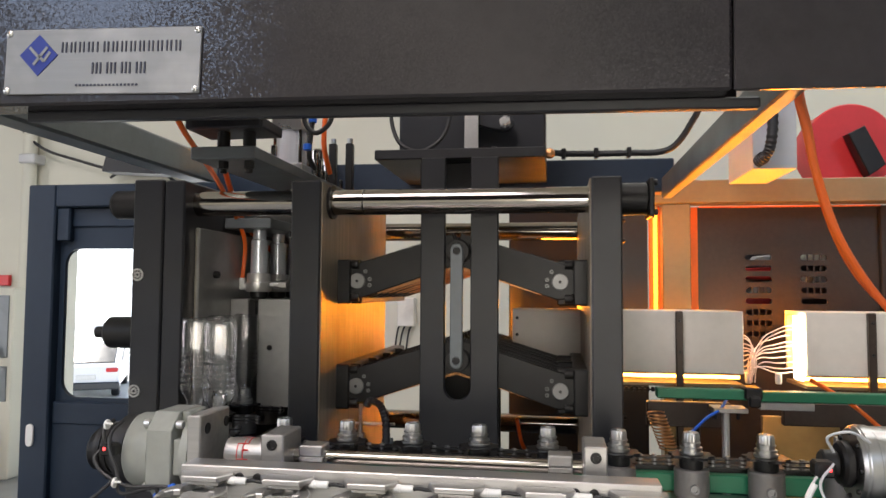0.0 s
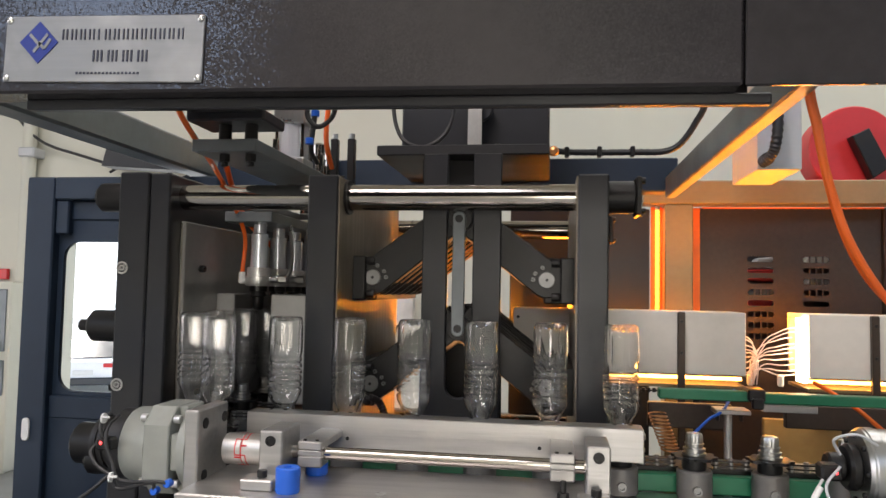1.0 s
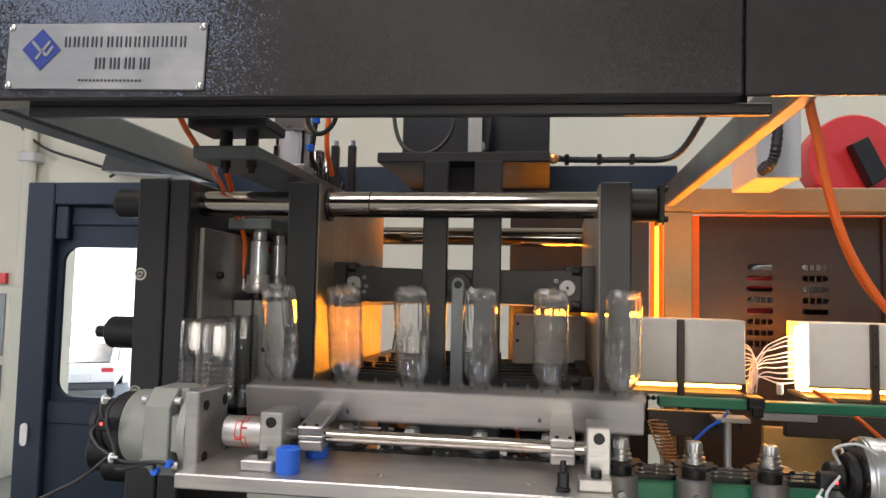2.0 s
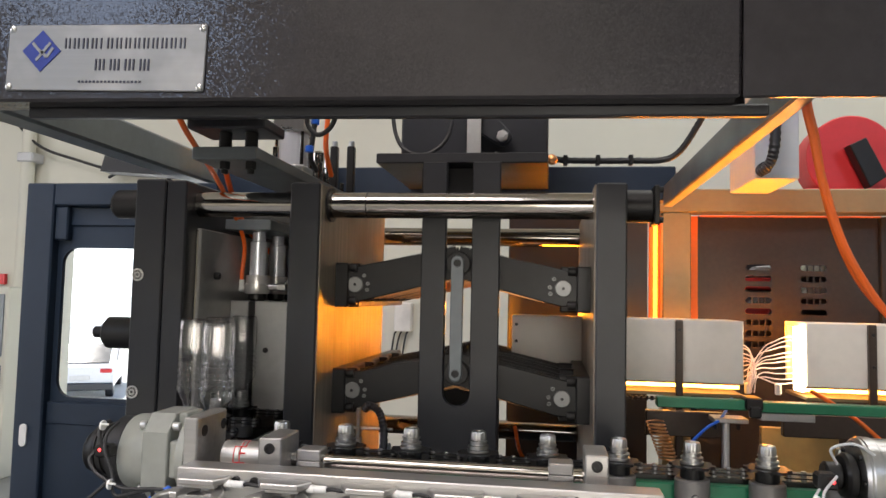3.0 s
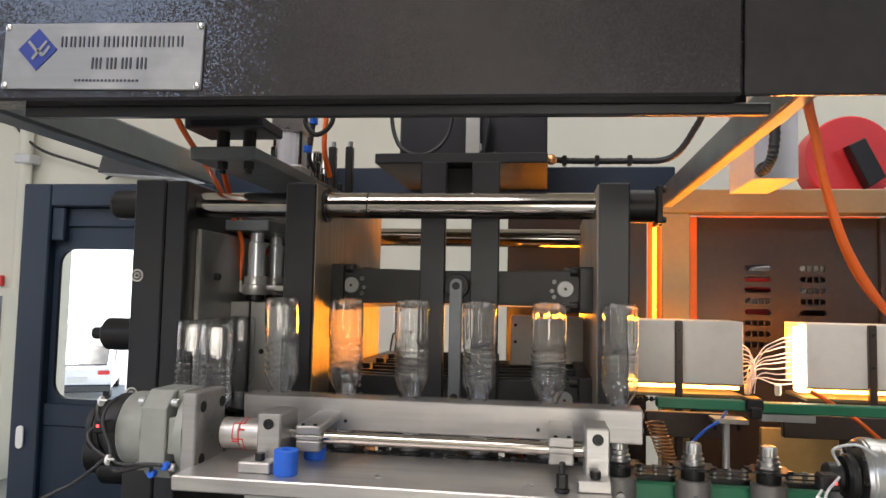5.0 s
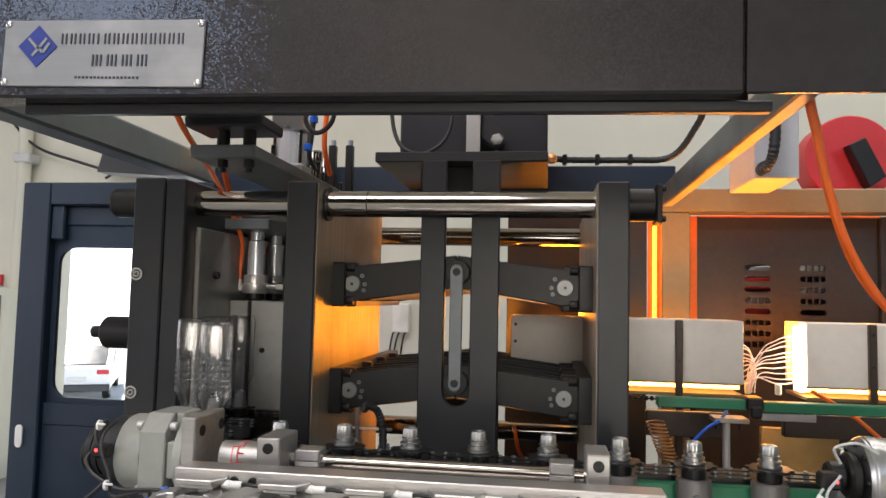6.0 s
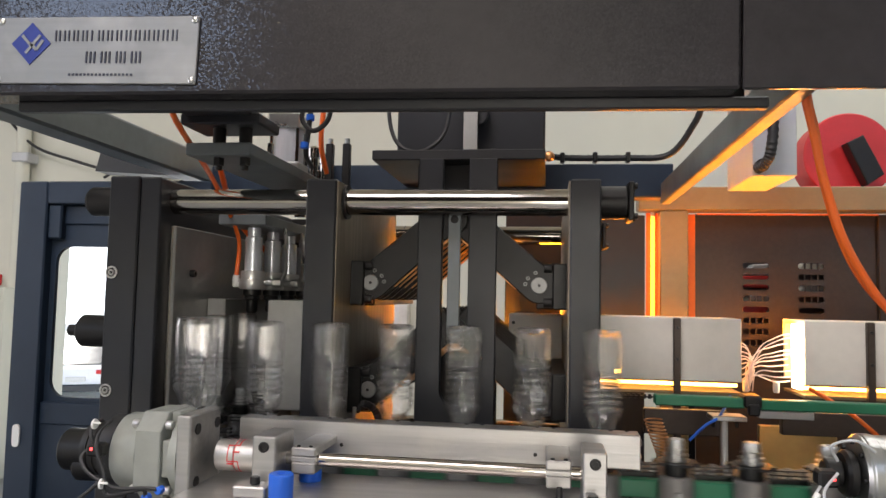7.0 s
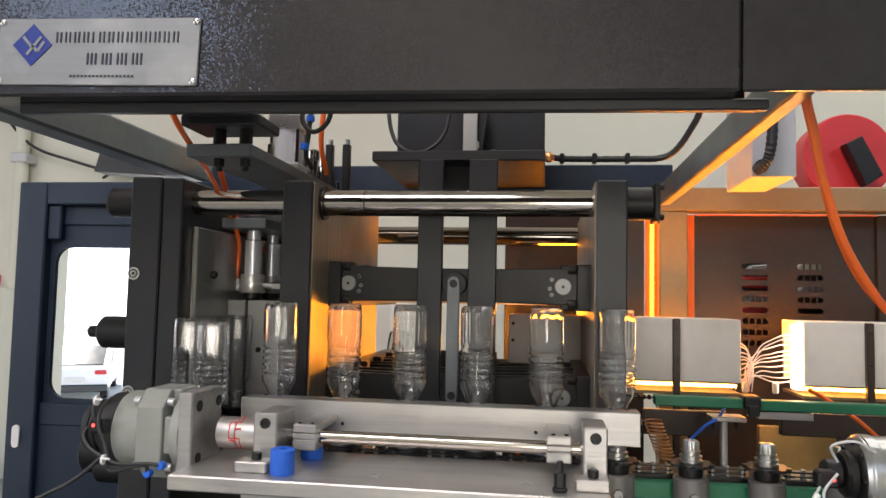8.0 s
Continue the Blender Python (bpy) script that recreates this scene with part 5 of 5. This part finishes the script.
slab(f, [(1.35, 0.97), (0.75, 1.33), (-0.95, 1.35), (-1.6, 1.0)], "y", -0.87, -0.85, 0)
part("window", f, M_CARGLASS, car)
for x in (-1.4, 1.4):
    for y in (-0.8, 0.6):
        f = B()
        cyl(f, (x, y, 0.32), "y", 0.32, 0, 0.2, 24, 0.03)
        part("wheel", f, M_RUBBER, car)
f = B()
slab(f, [(-1.86, 1.0), (-1.03, 1.46), (-1.0, 1.43), (-1.8, 0.97)], "y", -0.68, 0.68, 0)
part("rear_window", f, M_CARGLASS, car)
for y in (-0.8, 0.45):
    f = B()
    box(f, -2.23, -2.15, y, y + 0.3, 0.75, 0.86, 0.02)
    part("tail_light", f, M_RED, car)
f = B()
box(f, -2.23, -2.18, -0.25, 0.25, 0.55, 0.68, 0.01)
part("plate", f, M_WHITEPLASTIC, car)
f = B()
box(f, -2.27, -2.1, -0.84, 0.84, 0.28, 0.48, 0.03)
part("bumper", f, M_CARGLASS, car)
copy_thing(car, pose(-16.2, 21.0, -1.5, 0, 0, 124))
# added sheet beyond the yard; its emission stands for bright daylight haze
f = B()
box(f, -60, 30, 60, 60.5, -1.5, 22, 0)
solo("backdrop", f, glowing("haze_glow", (0.95, 0.98, 1.0), 1.5), "glowing sheet added as bright haze beyond the yard", "backdrop", "structure")

# ---- movement ----
TICKS = [k / 10 for k in range(81)]


def between(t, keys):
    """The value at t, eased from key to key."""
    for (a, u), (b, v) in zip(keys, keys[1:]):
        if t <= b:
            return u + (v - u) * max(0.0, (t - a) / (b - a))
    return keys[-1][1]


ADVANCE = [(0, 0), (0.1, 0), (0.2, 0.3), (0.3, 0.9), (0.4, 1.55), (0.5, 2.25), (0.6, 3.19), (0.7, 4.12), (0.8, 5.1), (0.9, 5.85), (1.0, 6), (3.2, 6), (3.3, 6.3), (3.4, 7.0), (3.5, 7.93),
           (3.6, 8.8), (3.7, 9.75), (3.8, 10.7), (3.9, 11.5), (4.0, 12), (4.1, 12), (6.3, 12), (6.4, 12.45), (6.5, 13.2), (6.6, 14.2), (6.7, 15.1), (6.8, 16.1), (6.9, 17.0), (7.0, 17.8), (7.1, 18), (8, 18)]
OPEN = [(0, 0.0586), (0.1, 0.085), (0.2, 0.108), (0.3, 0.122), (0.4, 0.127), (0.9, 0.125), (1.0, 0.117), (1.1, 0.092), (1.2, 0.058), (1.3, 0.026), (1.4, 0.007), (1.5, 0), (2.8, 0), (2.9, 0.018), (3.0, 0.044),
        (3.1, 0.072), (3.2, 0.098), (3.3, 0.117), (3.5, 0.126), (4.0, 0.126), (4.1, 0.108), (4.2, 0.078), (4.3, 0.042), (4.4, 0.013), (4.5, 0), (5.8, 0), (5.9, 0.008), (6.0, 0.025), (6.1, 0.05), (6.2, 0.078), (6.3, 0.102),
        (6.4, 0.118), (6.5, 0.124), (7.0, 0.125), (7.1, 0.115), (7.2, 0.09), (7.3, 0.06), (7.4, 0.036), (7.5, 0.016), (7.6, 0.003), (7.7, 0), (8, 0)]
TURN = [(0, 180), (0.1, 178), (0.2, 162), (0.3, 122), (0.4, 86), (0.5, 46), (0.6, 4), (0.7, 0), (1.9, 0), (2.0, 12), (2.1, 45), (2.2, 90), (2.3, 135), (2.4, 170), (2.5, 180), (3.2, 180), (3.3, 158), (3.4, 114), (3.5, 76),
        (3.6, 12), (3.7, 0), (4.97, 0), (5.07, 12), (5.17, 45), (5.27, 90), (5.37, 135), (5.47, 170), (5.57, 180), (6.2, 180), (6.3, 174), (6.4, 148), (6.5, 97), (6.6, 58), (6.7, 5), (6.8, 0), (8, 0)]
LIFT = [(0, 0), (1.6, 0), (1.7, 0.010), (1.8, 0.026), (1.9, 0.036), (2.4, 0.036), (2.6, 0.01), (2.7, 0), (4.65, 0), (4.77, 0.012), (4.87, 0.027), (4.97, 0.036), (5.5, 0.036), (5.7, 0.008), (5.8, 0), (7.7, 0), (7.8, 0.012), (7.9, 0.027), (8.0, 0.034)]
NOZZLE = [(0, 0), (0.1, 0.004), (0.2, 0.015), (0.3, 0.032), (0.4, 0.039), (0.7, 0.039), (0.8, 0.03), (0.9, 0.012), (1.0, 0.002), (1.1, 0), (3.1, 0), (3.2, 0.008), (3.3, 0.022), (3.4, 0.036), (3.5, 0.039), (3.75, 0.039), (3.85, 0.028),
          (3.95, 0.01), (4.1, 0), (6.15, 0), (6.25, 0.008), (6.35, 0.022), (6.45, 0.036), (6.55, 0.039), (6.8, 0.036), (6.9, 0.02), (7.0, 0.006), (7.1, 0), (8, 0)]
CRANK = [(0, -22), (0.1, 5), (0.2, 35), (0.3, 60), (0.45, 88), (0.9, 95), (1.0, 110), (1.1, 150), (1.2, 190), (1.3, 212), (1.4, 236), (1.5, 262), (1.6, 270), (2.8, 275), (2.9, 298), (3.0, 320), (3.1, 345), (3.2, 375),
         (3.3, 405), (3.45, 445), (4.0, 455), (4.1, 490), (4.2, 530), (4.3, 558), (4.4, 584), (4.5, 602), (4.6, 630), (5.8, 632), (5.9, 645), (6.0, 668), (6.1, 693), (6.2, 714), (6.3, 740), (6.5, 800), (7.0, 812),
         (7.1, 840), (7.2, 880), (7.3, 915), (7.4, 940), (7.5, 965), (7.65, 990), (8, 990)]
GRAB, LETGO = (1.55, 4.6, 7.65), (2.55, 5.62, 99.0)


def motions():
    def rows(place):
        return [(t, place(t)) for t in TICKS]

    def gap(t):
        return LINK - math.sqrt(LINK ** 2 - between(t, OPEN) ** 2)

    walk(outer_frame, rows(lambda t: pose(-gap(t), 0, 0)))
    walk(inner_plate, rows(lambda t: pose(gap(t), 0, 0)))
    walk(cross, rows(lambda t: pose(0, 0, between(t, OPEN))))
    for ob, sx, x, z in links:
        walk(ob, rows(lambda t: pose(x + sx * gap(t), 0, z, 0, -sx * math.degrees(math.asin(between(t, OPEN) / LINK)), 0)))
    walk(noz, rows(lambda t: pose(0, 0, between(t, NOZZLE))))
    walk(crank, rows(lambda t: pose(-0.14, 1.63, 1.935, 0, -between(t, CRANK), 0)))
    walk(unit, rows(lambda t: pose(0, 0, between(t, LIFT))))
    walk(grip, rows(lambda t: pose(0, SHAFT_Y, SHAFT_Z + between(t, LIFT), between(t, TURN), 0, 0)))
    for ob, i in carriers:
        walk(ob, rows(lambda t: pose(*track(i + between(t, ADVANCE)), 0)))
    for ob, i in bottles:
        n = (-i - 1) // 6
        grab, letgo = (GRAB[n], LETGO[n]) if n < 3 else (99, 99)

        def place(t):
            if t < grab:
                return pose(*track(i + between(t, ADVANCE)), BOTTLE_Z)
            x, y = track(i + between(grab, ADVANCE))
            u = min(t, letgo)
            p = pose(0, SHAFT_Y, SHAFT_Z + between(u, LIFT), between(u, TURN), 0, 0) @ pose(x, y - SHAFT_Y, BOTTLE_Z - SHAFT_Z)
            fall = min(4.9 * max(0.0, t - letgo) ** 2, 0.14)
            slide = 0.9 * max(0.0, t - letgo - 0.3)
            return pose(slide, 0, -fall) @ p

        walk(ob, rows(place))


# discharge belt under the grippers, below the view
bt = thing("discharge_belt", "dark rubber discharge belt under the gripper unit", "conveyor")
f = B()
box(f, -0.7, 6.0, 0.86, 0.95, 0.93, 0.948, 0.003)
part("belt", f, M_RUBBER, bt)
for x in (-0.6, 1.4, 3.4, 5.4):
    f = B()
    box(f, x, x + 0.05, 0.88, 0.93, 0, 0.93, 0.002)
    part("leg", f, M_STEEL, bt)
motions()
